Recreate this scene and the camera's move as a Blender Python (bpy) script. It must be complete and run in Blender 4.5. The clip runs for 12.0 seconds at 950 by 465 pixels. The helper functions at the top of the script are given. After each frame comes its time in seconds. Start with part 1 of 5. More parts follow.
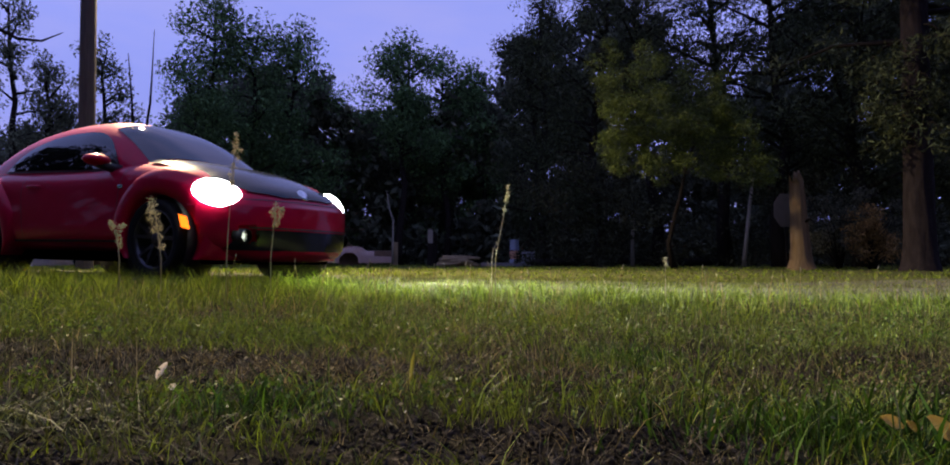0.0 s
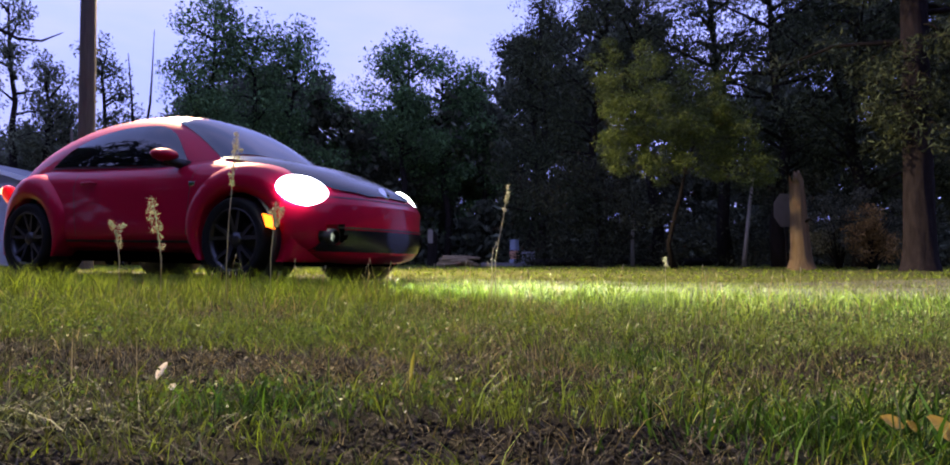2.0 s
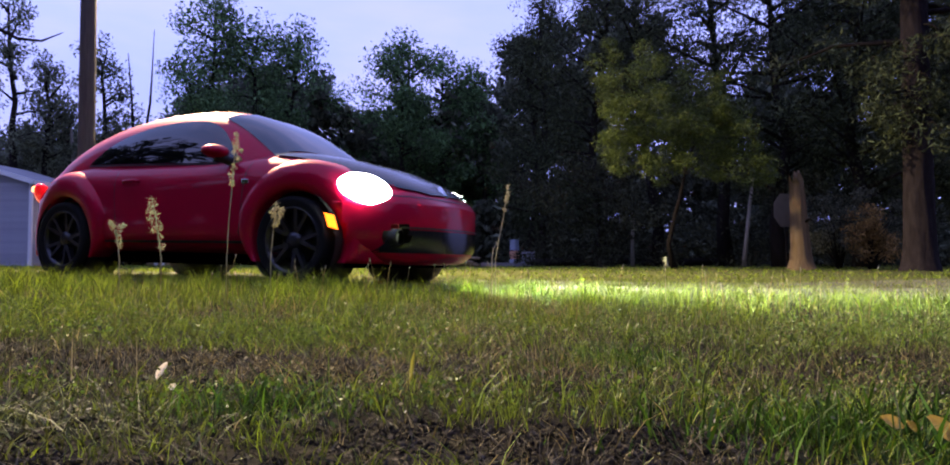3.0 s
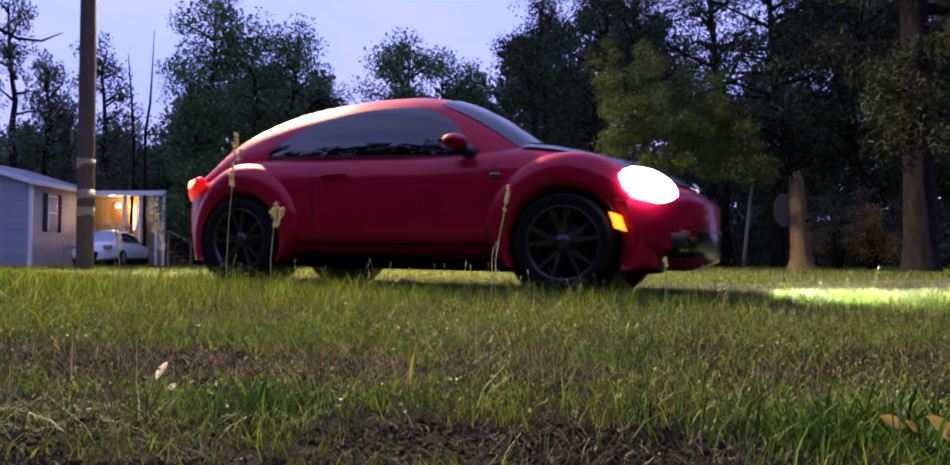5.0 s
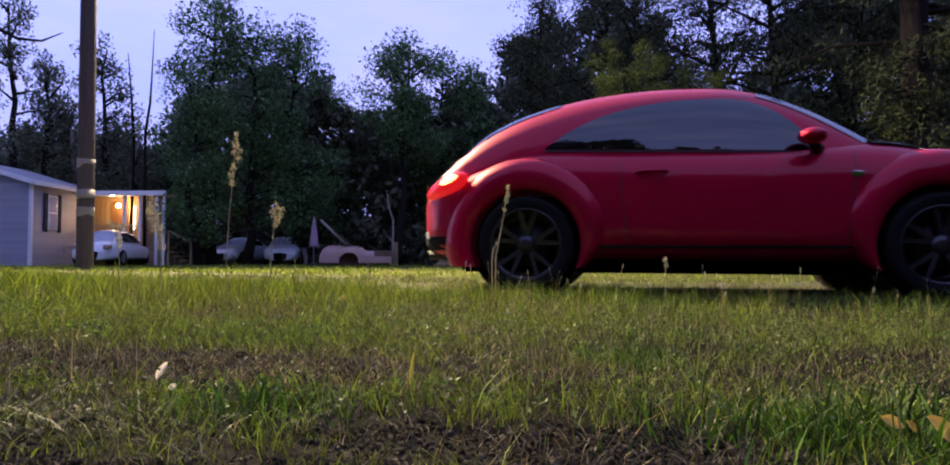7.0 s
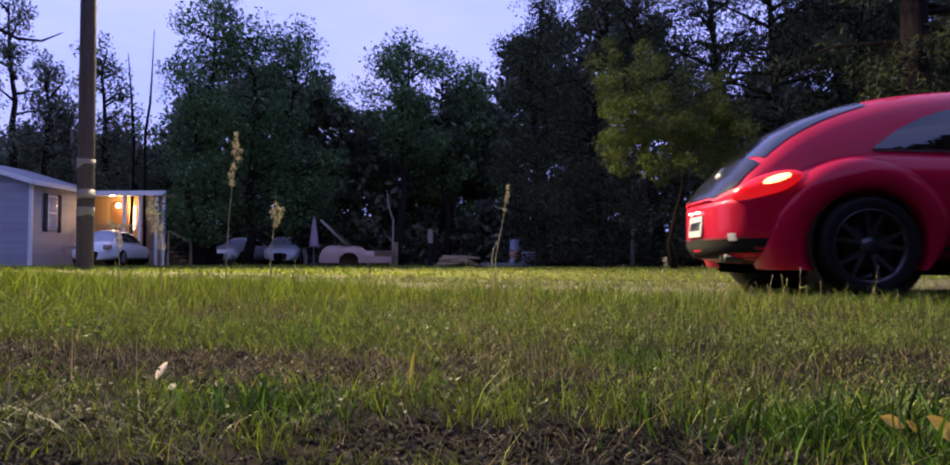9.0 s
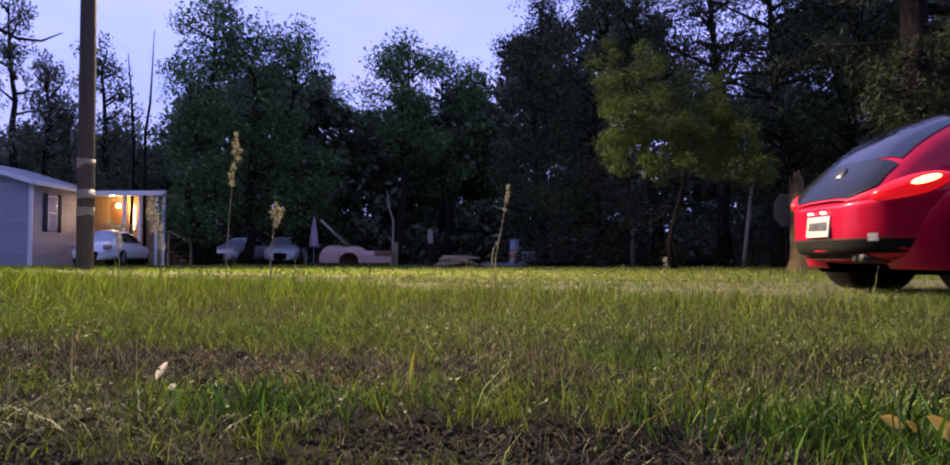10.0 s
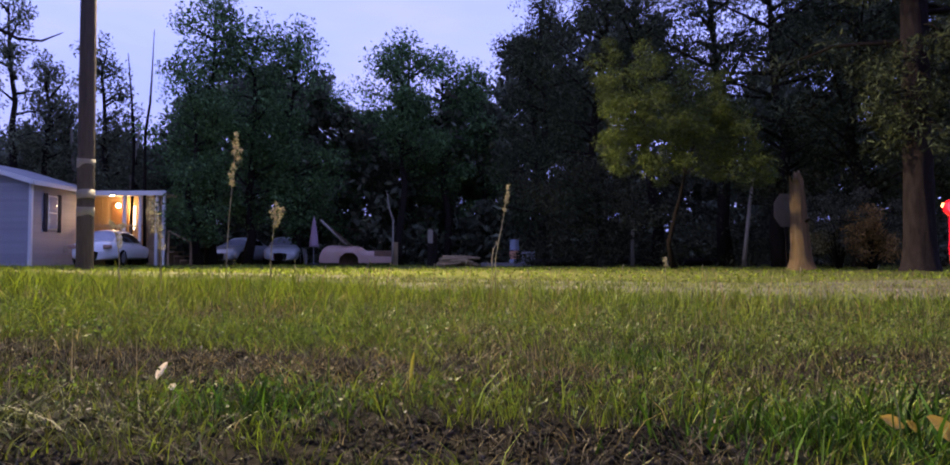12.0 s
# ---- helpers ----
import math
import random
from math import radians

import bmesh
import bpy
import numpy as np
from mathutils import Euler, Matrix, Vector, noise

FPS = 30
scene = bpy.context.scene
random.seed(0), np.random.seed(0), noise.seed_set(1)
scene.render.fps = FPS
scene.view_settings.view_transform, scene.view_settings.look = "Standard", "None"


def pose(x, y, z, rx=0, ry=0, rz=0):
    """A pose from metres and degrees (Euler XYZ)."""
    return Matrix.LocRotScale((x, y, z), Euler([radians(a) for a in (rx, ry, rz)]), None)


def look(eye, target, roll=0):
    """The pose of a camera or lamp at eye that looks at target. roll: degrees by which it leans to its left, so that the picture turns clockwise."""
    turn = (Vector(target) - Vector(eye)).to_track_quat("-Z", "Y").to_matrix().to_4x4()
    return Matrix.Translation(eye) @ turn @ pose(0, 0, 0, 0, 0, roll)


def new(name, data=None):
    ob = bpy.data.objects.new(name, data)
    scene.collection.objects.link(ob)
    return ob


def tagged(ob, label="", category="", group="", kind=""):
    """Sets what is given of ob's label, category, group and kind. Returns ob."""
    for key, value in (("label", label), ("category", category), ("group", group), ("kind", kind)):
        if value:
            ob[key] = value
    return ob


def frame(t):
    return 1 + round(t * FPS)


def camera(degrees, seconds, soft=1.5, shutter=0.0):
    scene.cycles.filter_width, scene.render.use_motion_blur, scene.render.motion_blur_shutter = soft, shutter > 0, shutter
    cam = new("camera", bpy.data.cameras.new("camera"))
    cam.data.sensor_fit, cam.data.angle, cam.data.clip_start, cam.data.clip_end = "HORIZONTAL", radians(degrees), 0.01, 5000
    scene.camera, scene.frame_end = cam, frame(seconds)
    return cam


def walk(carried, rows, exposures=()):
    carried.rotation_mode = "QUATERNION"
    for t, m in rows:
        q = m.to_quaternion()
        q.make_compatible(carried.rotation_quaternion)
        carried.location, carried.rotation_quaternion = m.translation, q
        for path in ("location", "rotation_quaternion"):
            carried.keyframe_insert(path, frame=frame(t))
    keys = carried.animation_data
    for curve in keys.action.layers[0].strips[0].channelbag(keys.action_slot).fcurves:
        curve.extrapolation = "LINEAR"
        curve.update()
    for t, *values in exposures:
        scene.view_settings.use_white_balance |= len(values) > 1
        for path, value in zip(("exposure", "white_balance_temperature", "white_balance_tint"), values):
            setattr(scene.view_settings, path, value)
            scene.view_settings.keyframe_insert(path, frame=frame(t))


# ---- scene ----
# A dusk yard beside a dirt lane: a red compact car drives past the low camera.
cam = camera(68.6, 12.0, soft=1.9, shutter=0.5)
EYE = Vector((0.0, 0.0, 0.23))
TILT = 2.27
walk(cam, [(0.0, pose(*EYE, 90 + TILT, 0, 0)), (12.0, pose(*EYE, 90 + TILT, 0, 0))],
     exposures=[(0.0, -0.25), (0.4, 0.28), (1.0, 0.6), (2.0, 0.65), (3.2, 0.63), (5.0, 0.55), (12.0, 0.53)])

# ---------------------------------------------------------------- sky and light
SKY_STRENGTH = 0.45
world = bpy.data.worlds.new("dusk_sky")
scene.world = world
world.use_nodes = True
wt = world.node_tree
wt.nodes.clear()


def wnode(kind, **kw):
    n = wt.nodes.new(kind)
    for k, v in kw.items():
        n.inputs[k].default_value = v
    return n


w_out = wnode("ShaderNodeOutputWorld")
w_bg = wnode("ShaderNodeBackground", Strength=SKY_STRENGTH)
w_co = wnode("ShaderNodeTexCoord")
w_sep = wnode("ShaderNodeSeparateXYZ")
w_sky = wnode("ShaderNodeTexSky")
w_sky.sky_type, w_sky.sun_disc = "NISHITA", False
w_sky.sun_elevation, w_sky.sun_rotation = radians(1.0), radians(-60)
w_ramp = wnode("ShaderNodeValToRGB")
w_ramp.color_ramp.elements[0].position, w_ramp.color_ramp.elements[0].color = 0.0, (0.66, 0.76, 2.1, 1)
w_ramp.color_ramp.elements[1].position, w_ramp.color_ramp.elements[1].color = 0.75, (0.62, 0.78, 1.95, 1)
e = w_ramp.color_ramp.elements.new(0.30)
e.color = (0.80, 0.95, 2.60, 1)
w_noise = wnode("ShaderNodeTexNoise", Scale=2.2, Detail=5.0, Roughness=0.55)
w_map = wnode("ShaderNodeMapping", Scale=(1.0, 1.0, 3.5))
w_cl = wnode("ShaderNodeMapRange")
w_cl.inputs["From Min"].default_value, w_cl.inputs["From Max"].default_value = 0.42, 0.72
w_mixc = wt.nodes.new("ShaderNodeMix")
w_mixc.data_type = "RGBA"
w_mixc.inputs[7].default_value = (1.08, 1.10, 2.45, 1)
w_mixs = wt.nodes.new("ShaderNodeMix")
w_mixs.data_type = "RGBA"
w_mixs.inputs[0].default_value = 0.05
L = wt.links.new
L(w_co.outputs["Generated"], w_sep.inputs[0])
L(w_sep.outputs["Z"], w_ramp.inputs[0])
L(w_co.outputs["Generated"], w_map.inputs["Vector"])
L(w_map.outputs[0], w_noise.inputs["Vector"])
L(w_noise.outputs[0], w_cl.inputs["Value"])
L(w_cl.outputs[0], w_mixc.inputs[0])
L(w_ramp.outputs[0], w_mixc.inputs[6])
L(w_mixc.outputs[2], w_mixs.inputs[6])
L(w_sky.outputs[0], w_mixs.inputs[7])
L(w_mixs.outputs[2], w_bg.inputs["Color"])
L(w_bg.outputs[0], w_out.inputs[0])

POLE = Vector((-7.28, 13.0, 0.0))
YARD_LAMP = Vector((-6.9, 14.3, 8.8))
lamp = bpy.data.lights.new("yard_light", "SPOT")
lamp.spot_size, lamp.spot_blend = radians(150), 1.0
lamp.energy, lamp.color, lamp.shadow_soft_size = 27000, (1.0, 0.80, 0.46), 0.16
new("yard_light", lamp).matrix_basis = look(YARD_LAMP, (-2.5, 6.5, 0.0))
porch = bpy.data.lights.new("porch_light", "POINT")
porch.energy, porch.color, porch.shadow_soft_size = 48, (1.0, 0.55, 0.22), 0.08
new("porch_light", porch).location = (-15.3, 30.15, 2.55)


# ---------------------------------------------------------------- materials
def surface(name, a, b, scale=6.0, rough=0.7, metal=0.0, bump=0.2, fine=None, vary=0.0, island=0.0, coat=0.0,
            through_light=0.0, spec=0.5, stretch=(1, 1, 1)):
    """A node material: two colours mixed by coarse and fine noise, with relief."""
    m = bpy.data.materials.new(name)
    m.use_nodes = True
    t = m.node_tree
    p = t.nodes["Principled BSDF"]
    out = t.nodes["Material Output"]
    co = t.nodes.new("ShaderNodeTexCoord")
    mp = t.nodes.new("ShaderNodeMapping")
    mp.inputs["Scale"].default_value = stretch
    t.links.new(co.outputs["Object"], mp.inputs[0])
    n1 = t.nodes.new("ShaderNodeTexNoise")
    n1.inputs["Scale"].default_value, n1.inputs["Detail"].default_value = scale, 4
    n2 = t.nodes.new("ShaderNodeTexNoise")
    n2.inputs["Scale"].default_value, n2.inputs["Detail"].default_value = fine or scale * 9, 3
    for n in (n1, n2):
        t.links.new(mp.outputs[0], n.inputs["Vector"])
    add = t.nodes.new("ShaderNodeMath")
    add.operation = "MULTIPLY_ADD"
    add.inputs[1].default_value = 0.45
    t.links.new(n2.outputs[0], add.inputs[0])
    sc = t.nodes.new("ShaderNodeMath")
    sc.operation = "MULTIPLY_ADD"
    sc.inputs[1].default_value, sc.inputs[2].default_value = 1.1, -0.28
    t.links.new(n1.outputs[0], sc.inputs[0])
    t.links.new(sc.outputs[0], add.inputs[2])
    mix = t.nodes.new("ShaderNodeMix")
    mix.data_type = "RGBA"
    mix.inputs[6].default_value, mix.inputs[7].default_value = (*a, 1), (*b, 1)
    t.links.new(add.outputs[0], mix.inputs[0])
    col = mix.outputs[2]
    if vary or island:
        hs = t.nodes.new("ShaderNodeHueSaturation")
        src = t.nodes.new("ShaderNodeNewGeometry").outputs["Random Per Island"] if island else t.nodes.new("ShaderNodeObjectInfo").outputs["Random"]
        amount = island or vary
        mr = t.nodes.new("ShaderNodeMapRange")
        mr.inputs["To Min"].default_value, mr.inputs["To Max"].default_value = 1 - amount, 1 + amount * (2.2 if island else 1)
        if island:
            pw = t.nodes.new("ShaderNodeMath")
            pw.operation = "POWER"
            pw.inputs[1].default_value = 2.2
            t.links.new(src, pw.inputs[0])
            src = pw.outputs[0]
        t.links.new(src, mr.inputs["Value"])
        t.links.new(mr.outputs[0], hs.inputs["Value"])
        t.links.new(col, hs.inputs["Color"])
        col = hs.outputs[0]
    t.links.new(col, p.inputs["Base Color"])
    p.inputs["Roughness"].default_value, p.inputs["Metallic"].default_value = rough, metal
    p.inputs["Coat Weight"].default_value, p.inputs["Coat Roughness"].default_value = coat, 0.06
    p.inputs["Specular IOR Level"].default_value = spec
    if bump:
        bp = t.nodes.new("ShaderNodeBump")
        bp.inputs["Strength"].default_value, bp.inputs["Distance"].default_value = bump, 0.02
        t.links.new(add.outputs[0], bp.inputs["Height"])
        t.links.new(bp.outputs[0], p.inputs["Normal"])
    if through_light:
        tr = t.nodes.new("ShaderNodeBsdfTranslucent")
        t.links.new(col, tr.inputs["Color"])
        ms = t.nodes.new("ShaderNodeMixShader")
        ms.inputs[0].default_value = through_light
        t.links.new(p.outputs[0], ms.inputs[1])
        t.links.new(tr.outputs[0], ms.inputs[2])
        t.links.new(ms.outputs[0], out.inputs[0])
    return m


def glowing(name, colour, strength):
    m = bpy.data.materials.new(name)
    m.use_nodes = True
    p = m.node_tree.nodes["Principled BSDF"]
    p.inputs["Base Color"].default_value = (*[min(c, 0.8) for c in colour], 1)
    p.inputs["Emission Color"].default_value = (*colour, 1)
    p.inputs["Emission Strength"].default_value = strength
    p.inputs["Roughness"].default_value = 0.15
    return m


M = {}
M["paint"] = surface("red_paint", (0.45, 0.0025, 0.036), (0.38, 0.002, 0.030), 3, 0.5, 0.32, 0.0, coat=0.45, spec=0.05)
M["black_paint"] = surface("satin_black_wrap", (0.008, 0.009, 0.013), (0.012, 0.013, 0.018), 4, 0.16, 0, 0.0, spec=0.22)
M["trim"] = surface("black_plastic", (0.012, 0.012, 0.013), (0.02, 0.02, 0.021), 20, 0.55, 0, 0.1)
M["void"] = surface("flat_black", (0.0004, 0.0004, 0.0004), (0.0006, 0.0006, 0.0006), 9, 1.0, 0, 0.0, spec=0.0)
M["glass"] = surface("tinted_glass", (0.003, 0.003, 0.004), (0.004, 0.004, 0.005), 2, 0.03, 0, 0.0, spec=0.95)
M["tyre"] = surface("tyre_rubber", (0.006, 0.006, 0.006), (0.012, 0.012, 0.012), 18, 0.85, 0, 0.25, spec=0.15)
M["rim"] = surface("gunmetal_alloy", (0.04, 0.04, 0.047), (0.085, 0.085, 0.092), 14, 0.33, 0.8, 0.05)
M["chrome"] = surface("chrome", (0.75, 0.75, 0.77), (0.65, 0.65, 0.67), 9, 0.12, 1.0, 0.0)
M["headlight"] = glowing("headlight_glow", (0.93, 1.0, 0.93), 20)
M["beam"] = glowing("beam_glow", (0.86, 1.0, 0.80), 54000)
M["indicator"] = glowing("indicator_glow", (1.0, 0.17, 0.010), 3.4)
M["tail_red"] = glowing("tail_lens_glow", (1.0, 0.010, 0.02), 0.38)
M["tail_core"] = glowing("tail_lamp_glow", (1.0, 0.28, 0.09), 6.5)
M["plate_lamp"] = glowing("plate_lamp_glow", (1.0, 0.95, 0.85), 5)
M["plate"] = surface("plate_white", (0.55, 0.55, 0.55), (0.45, 0.45, 0.45), 30, 0.4, 0, 0.05)
M["grass"] = surface("green_grass", (0.085, 0.165, 0.008), (0.25, 0.28, 0.026), 1.1, 0.6, 0, 0.0, fine=5, island=0.7, through_light=0.22, spec=0.3)
M["dry"] = surface("dry_grass", (0.22, 0.165, 0.06), (0.36, 0.28, 0.12), 1.5, 0.7, 0, 0.0, island=0.6, through_light=0.25, spec=0.2)
M["grass_fresh"] = surface("fresh_grass", (0.032, 0.090, 0.008), (0.085, 0.150, 0.018), 2.0, 0.6, 0, 0.0, fine=5, island=0.7, through_light=0.25, spec=0.2)
M["straw_dull"] = surface("greyed_stubble", (0.05, 0.042, 0.026), (0.24, 0.20, 0.13), 4, 0.8, 0, 0.0, fine=40, island=0.9, through_light=0.2, spec=0.1)
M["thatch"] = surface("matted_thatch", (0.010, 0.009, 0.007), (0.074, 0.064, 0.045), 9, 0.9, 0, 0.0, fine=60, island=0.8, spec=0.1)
M["clover"] = surface("clover_leaves", (0.05, 0.11, 0.012), (0.13, 0.18, 0.03), 2, 0.6, 0, 0.0, island=0.6, through_light=0.3, spec=0.3)
M["soil"] = surface("lawn_soil", (0.006, 0.0045, 0.0038), (0.020, 0.015, 0.010), 3.1, 1.0, 0, 0.9, fine=45, spec=0.05)


def add_turf(m):
    """Beyond the lane the bare soil gives way to mown, half-dry turf; near by it is stained with humus."""
    t = m.node_tree
    p = t.nodes["Principled BSDF"]
    old = p.inputs["Base Color"].links[0].from_socket
    co = t.nodes.new("ShaderNodeTexCoord")
    sep = t.nodes.new("ShaderNodeSeparateXYZ")
    t.links.new(co.outputs["Object"], sep.inputs[0])
    nz = t.nodes.new("ShaderNodeTexNoise")
    nz.inputs["Scale"].default_value, nz.inputs["Detail"].default_value = 0.9, 6
    t.links.new(co.outputs["Object"], nz.inputs["Vector"])
    add = t.nodes.new("ShaderNodeMath")
    add.operation = "MULTIPLY_ADD"
    add.inputs[1].default_value = 2.4
    t.links.new(nz.outputs[0], add.inputs[0])
    t.links.new(sep.outputs["Y"], add.inputs[2])
    mr = t.nodes.new("ShaderNodeMapRange")
    mr.inputs["From Min"].default_value, mr.inputs["From Max"].default_value = 7.2, 9.0
    t.links.new(add.outputs[0], mr.inputs["Value"])
    turf = t.nodes.new("ShaderNodeMix")
    turf.data_type = "RGBA"
    turf.inputs[6].default_value, turf.inputs[7].default_value = (0.042, 0.062, 0.012, 1), (0.105, 0.096, 0.034, 1)
    t.links.new(nz.outputs[0], turf.inputs[0])
    mix = t.nodes.new("ShaderNodeMix")
    mix.data_type = "RGBA"
    t.links.new(mr.outputs[0], mix.inputs[0])
    t.links.new(old, mix.inputs[6])
    t.links.new(turf.outputs[2], mix.inputs[7])
    t.links.new(mix.outputs[2], p.inputs["Base Color"])


add_turf(M["soil"])
M["clod"] = surface("soil_crumbs", (0.010, 0.0085, 0.007), (0.060, 0.050, 0.038), 30, 1.0, 0, 0.5, fine=200, island=0.7, spec=0.03)
M["lane"] = surface("dirt_lane", (0.060, 0.054, 0.036), (0.115, 0.100, 0.070), 1.2, 0.95, 0, 0.5, fine=40)
M["straw"] = surface("seed_head", (0.38, 0.34, 0.22), (0.50, 0.45, 0.30), 20, 0.8, 0, 0.0, through_light=0.25, spec=0.2)
M["bark"] = surface("bark", (0.012, 0.010, 0.009), (0.030, 0.024, 0.021), 5, 0.95, 0, 0.9, stretch=(4, 4, 0.8), spec=0.05)
M["pine_bark"] = surface("plated_pine_bark", (0.008, 0.006, 0.007), (0.042, 0.033, 0.035), 4, 0.95, 0, 1.0, fine=22, stretch=(3, 3, 0.8), spec=0.05)
# paler and greyer than broad_leaves, with the haze put into the leaf colour
M["leaf_hazed"] = surface("hazed_olive_leaves", (0.085, 0.10, 0.06), (0.15, 0.165, 0.095), 0.6, 0.6, 0, 0.0, fine=4, island=0.4, through_light=0.45, spec=0.15)
M["grass_olive"] = surface("olive_grass", (0.060, 0.078, 0.016), (0.150, 0.155, 0.042), 1.6, 0.65, 0, 0.0, fine=6, island=0.7, through_light=0.22, spec=0.25)
M["pale_bark"] = surface("pale_bark", (0.22, 0.19, 0.15), (0.34, 0.30, 0.24), 5, 0.85, 0, 0.6, stretch=(4, 4, 0.8))
M["stripped"] = surface("stripped_wood", (0.08, 0.050, 0.028), (0.25, 0.175, 0.10), 3, 0.9, 0, 1.0, stretch=(6, 6, 0.6), spec=0.08)
M["leaf"] = surface("broad_leaves", (0.065, 0.125, 0.050), (0.12, 0.205, 0.075), 0.6, 0.6, 0, 0.0, fine=4, island=0.5, through_light=0.38, spec=0.2)
M["leaf_dark"] = surface("dark_needles", (0.036, 0.046, 0.026), (0.072, 0.084, 0.038), 0.6, 0.7, 0, 0.0, fine=4, island=0.5, through_light=0.2, spec=0.08)
# lighter and greyer than dark_needles, in place of veiling glare over the far wood
M["leaf_veiled"] = surface("veiled_far_leaves", (0.072, 0.082, 0.060), (0.130, 0.142, 0.092), 0.4, 0.7, 0, 0.0, fine=3, island=0.5, through_light=0.25, spec=0.08)
M["leaf_low"] = surface("undergrowth_leaves", (0.034, 0.036, 0.022), (0.066, 0.068, 0.034), 0.6, 0.7, 0, 0.0, fine=4, island=0.5, through_light=0.2, spec=0.08)
M["leaf_yellow"] = surface("yellow_green_leaves", (0.050, 0.070, 0.014), (0.095, 0.125, 0.024), 0.8, 0.6, 0, 0.0, fine=4, island=0.45, through_light=0.35, spec=0.3)
M["leaf_rust"] = surface("rusty_leaves", (0.24, 0.14, 0.045), (0.36, 0.23, 0.085), 1.5, 0.7, 0, 0.0, island=0.5, through_light=0.3, spec=0.1)
M["leaf_grey"] = surface("grey_green_leaves", (0.08, 0.085, 0.055), (0.13, 0.125, 0.08), 1.5, 0.7, 0, 0.0, island=0.5, through_light=0.3, spec=0.1)
M["pole"] = surface("weathered_pole", (0.045, 0.038, 0.042), (0.105, 0.088, 0.092), 6, 0.9, 0, 0.6, stretch=(8, 8, 0.5), spec=0.1)
M["band"] = surface("pale_metal_band", (0.16, 0.15, 0.15), (0.25, 0.23, 0.23), 12, 0.7, 0.0, 0.2)
M["siding"] = surface("grey_vinyl_siding", (0.27, 0.27, 0.32), (0.35, 0.35, 0.40), 2, 0.55, 0, 0.05, vary=0.08)
M["white"] = surface("white_trim", (0.72, 0.72, 0.74), (0.80, 0.80, 0.82), 5, 0.5, 0, 0.05)
M["roof"] = surface("grey_roof", (0.22, 0.22, 0.24), (0.32, 0.32, 0.35), 3, 0.7, 0, 0.2)
M["shutter"] = surface("navy_shutter", (0.010, 0.013, 0.030), (0.02, 0.024, 0.045), 8, 0.7, 0, 0.1, spec=0.1)
# curtains behind the house panes, painted sky reflection on the parked cars
M["pale_glass"] = surface("curtain_and_sky_glass", (0.30, 0.30, 0.36), (0.40, 0.40, 0.46), 3, 0.08, 0, 0.0)
M["wood"] = surface("porch_wood", (0.30, 0.19, 0.10), (0.42, 0.29, 0.17), 4, 0.75, 0, 0.3, stretch=(1, 1, 6))
M["door_brown"] = surface("brown_door", (0.16, 0.075, 0.03), (0.24, 0.12, 0.05), 4, 0.6, 0, 0.2)
M["lit_window"] = glowing("lit_window", (1.0, 0.86, 0.66), 3.0)
M["bulb"] = glowing("porch_bulb", (1.0, 0.72, 0.38), 45)
M["car_white"] = surface("white_car_paint", (0.78, 0.78, 0.80), (0.82, 0.82, 0.84), 3, 0.3, 0, 0.0, coat=0.8)
M["car_silver"] = surface("silver_car_paint", (0.46, 0.47, 0.50), (0.58, 0.59, 0.62), 4, 0.4, 0.3, 0.0, coat=0.4)
M["faded"] = surface("faded_pink_paint", (0.36, 0.20, 0.17), (0.46, 0.33, 0.27), 2.5, 0.7, 0, 0.15)
M["rust"] = surface("rust", (0.10, 0.06, 0.04), (0.22, 0.13, 0.08), 6, 0.9, 0, 0.4)
M["cloth"] = surface("faded_mauve_cloth", (0.34, 0.22, 0.29), (0.42, 0.29, 0.36), 6, 0.9, 0, 0.2)
M["log"] = surface("cut_logs", (0.22, 0.155, 0.08), (0.36, 0.26, 0.14), 4, 0.9, 0, 0.6)
M["drum_blue"] = surface("blue_drum", (0.22, 0.26, 0.36), (0.30, 0.34, 0.44), 8, 0.5, 0, 0.1)
M["drum_orange"] = surface("orange_band", (0.50, 0.22, 0.12), (0.60, 0.30, 0.17), 8, 0.6, 0, 0.1)
M["sign_back"] = surface("bare_sign_metal", (0.13, 0.105, 0.08), (0.20, 0.165, 0.125), 6, 0.8, 0.0, 0.1, spec=0.1)
M["dead_leaf"] = surface("yellow_dead_leaf", (0.42, 0.27, 0.06), (0.58, 0.40, 0.12), 30, 0.6, 0, 0.1, through_light=0.3)
M["blade_leaf"] = surface("yellowing_blade", (0.30, 0.30, 0.05), (0.45, 0.40, 0.08), 20, 0.6, 0, 0.1, through_light=0.3)
M["litter"] = surface("pale_shard", (0.78, 0.66, 0.58), (0.88, 0.82, 0.78), 60, 0.25, 0, 0.6, through_light=0.4)


# ---------------------------------------------------------------- mesh helpers
def raw(name, verts, faces, material, smooth=False):
    me = bpy.data.meshes.new(name)
    me.from_pydata([tuple(v) for v in verts], [], [tuple(f) for f in faces])
    me.materials.append(material)
    if smooth:
        me.polygons.foreach_set("use_smooth", [True] * len(me.polygons))
    me.update()
    return me


def bulk(name, verts, loops_per_face, material):
    """A mesh from numpy arrays: verts (n, 3), faces (m, k) with k corners each."""
    me = bpy.data.meshes.new(name)
    k = loops_per_face.shape[1]
    me.vertices.add(len(verts))
    me.vertices.foreach_set("co", np.asarray(verts, dtype=np.float32).ravel())
    me.loops.add(loops_per_face.size)
    me.loops.foreach_set("vertex_index", loops_per_face.astype(np.int32).ravel())
    me.polygons.add(len(loops_per_face))
    me.polygons.foreach_set("loop_start", np.arange(len(loops_per_face), dtype=np.int32) * k)
    me.materials.append(material)
    me.update(calc_edges=True)
    return me


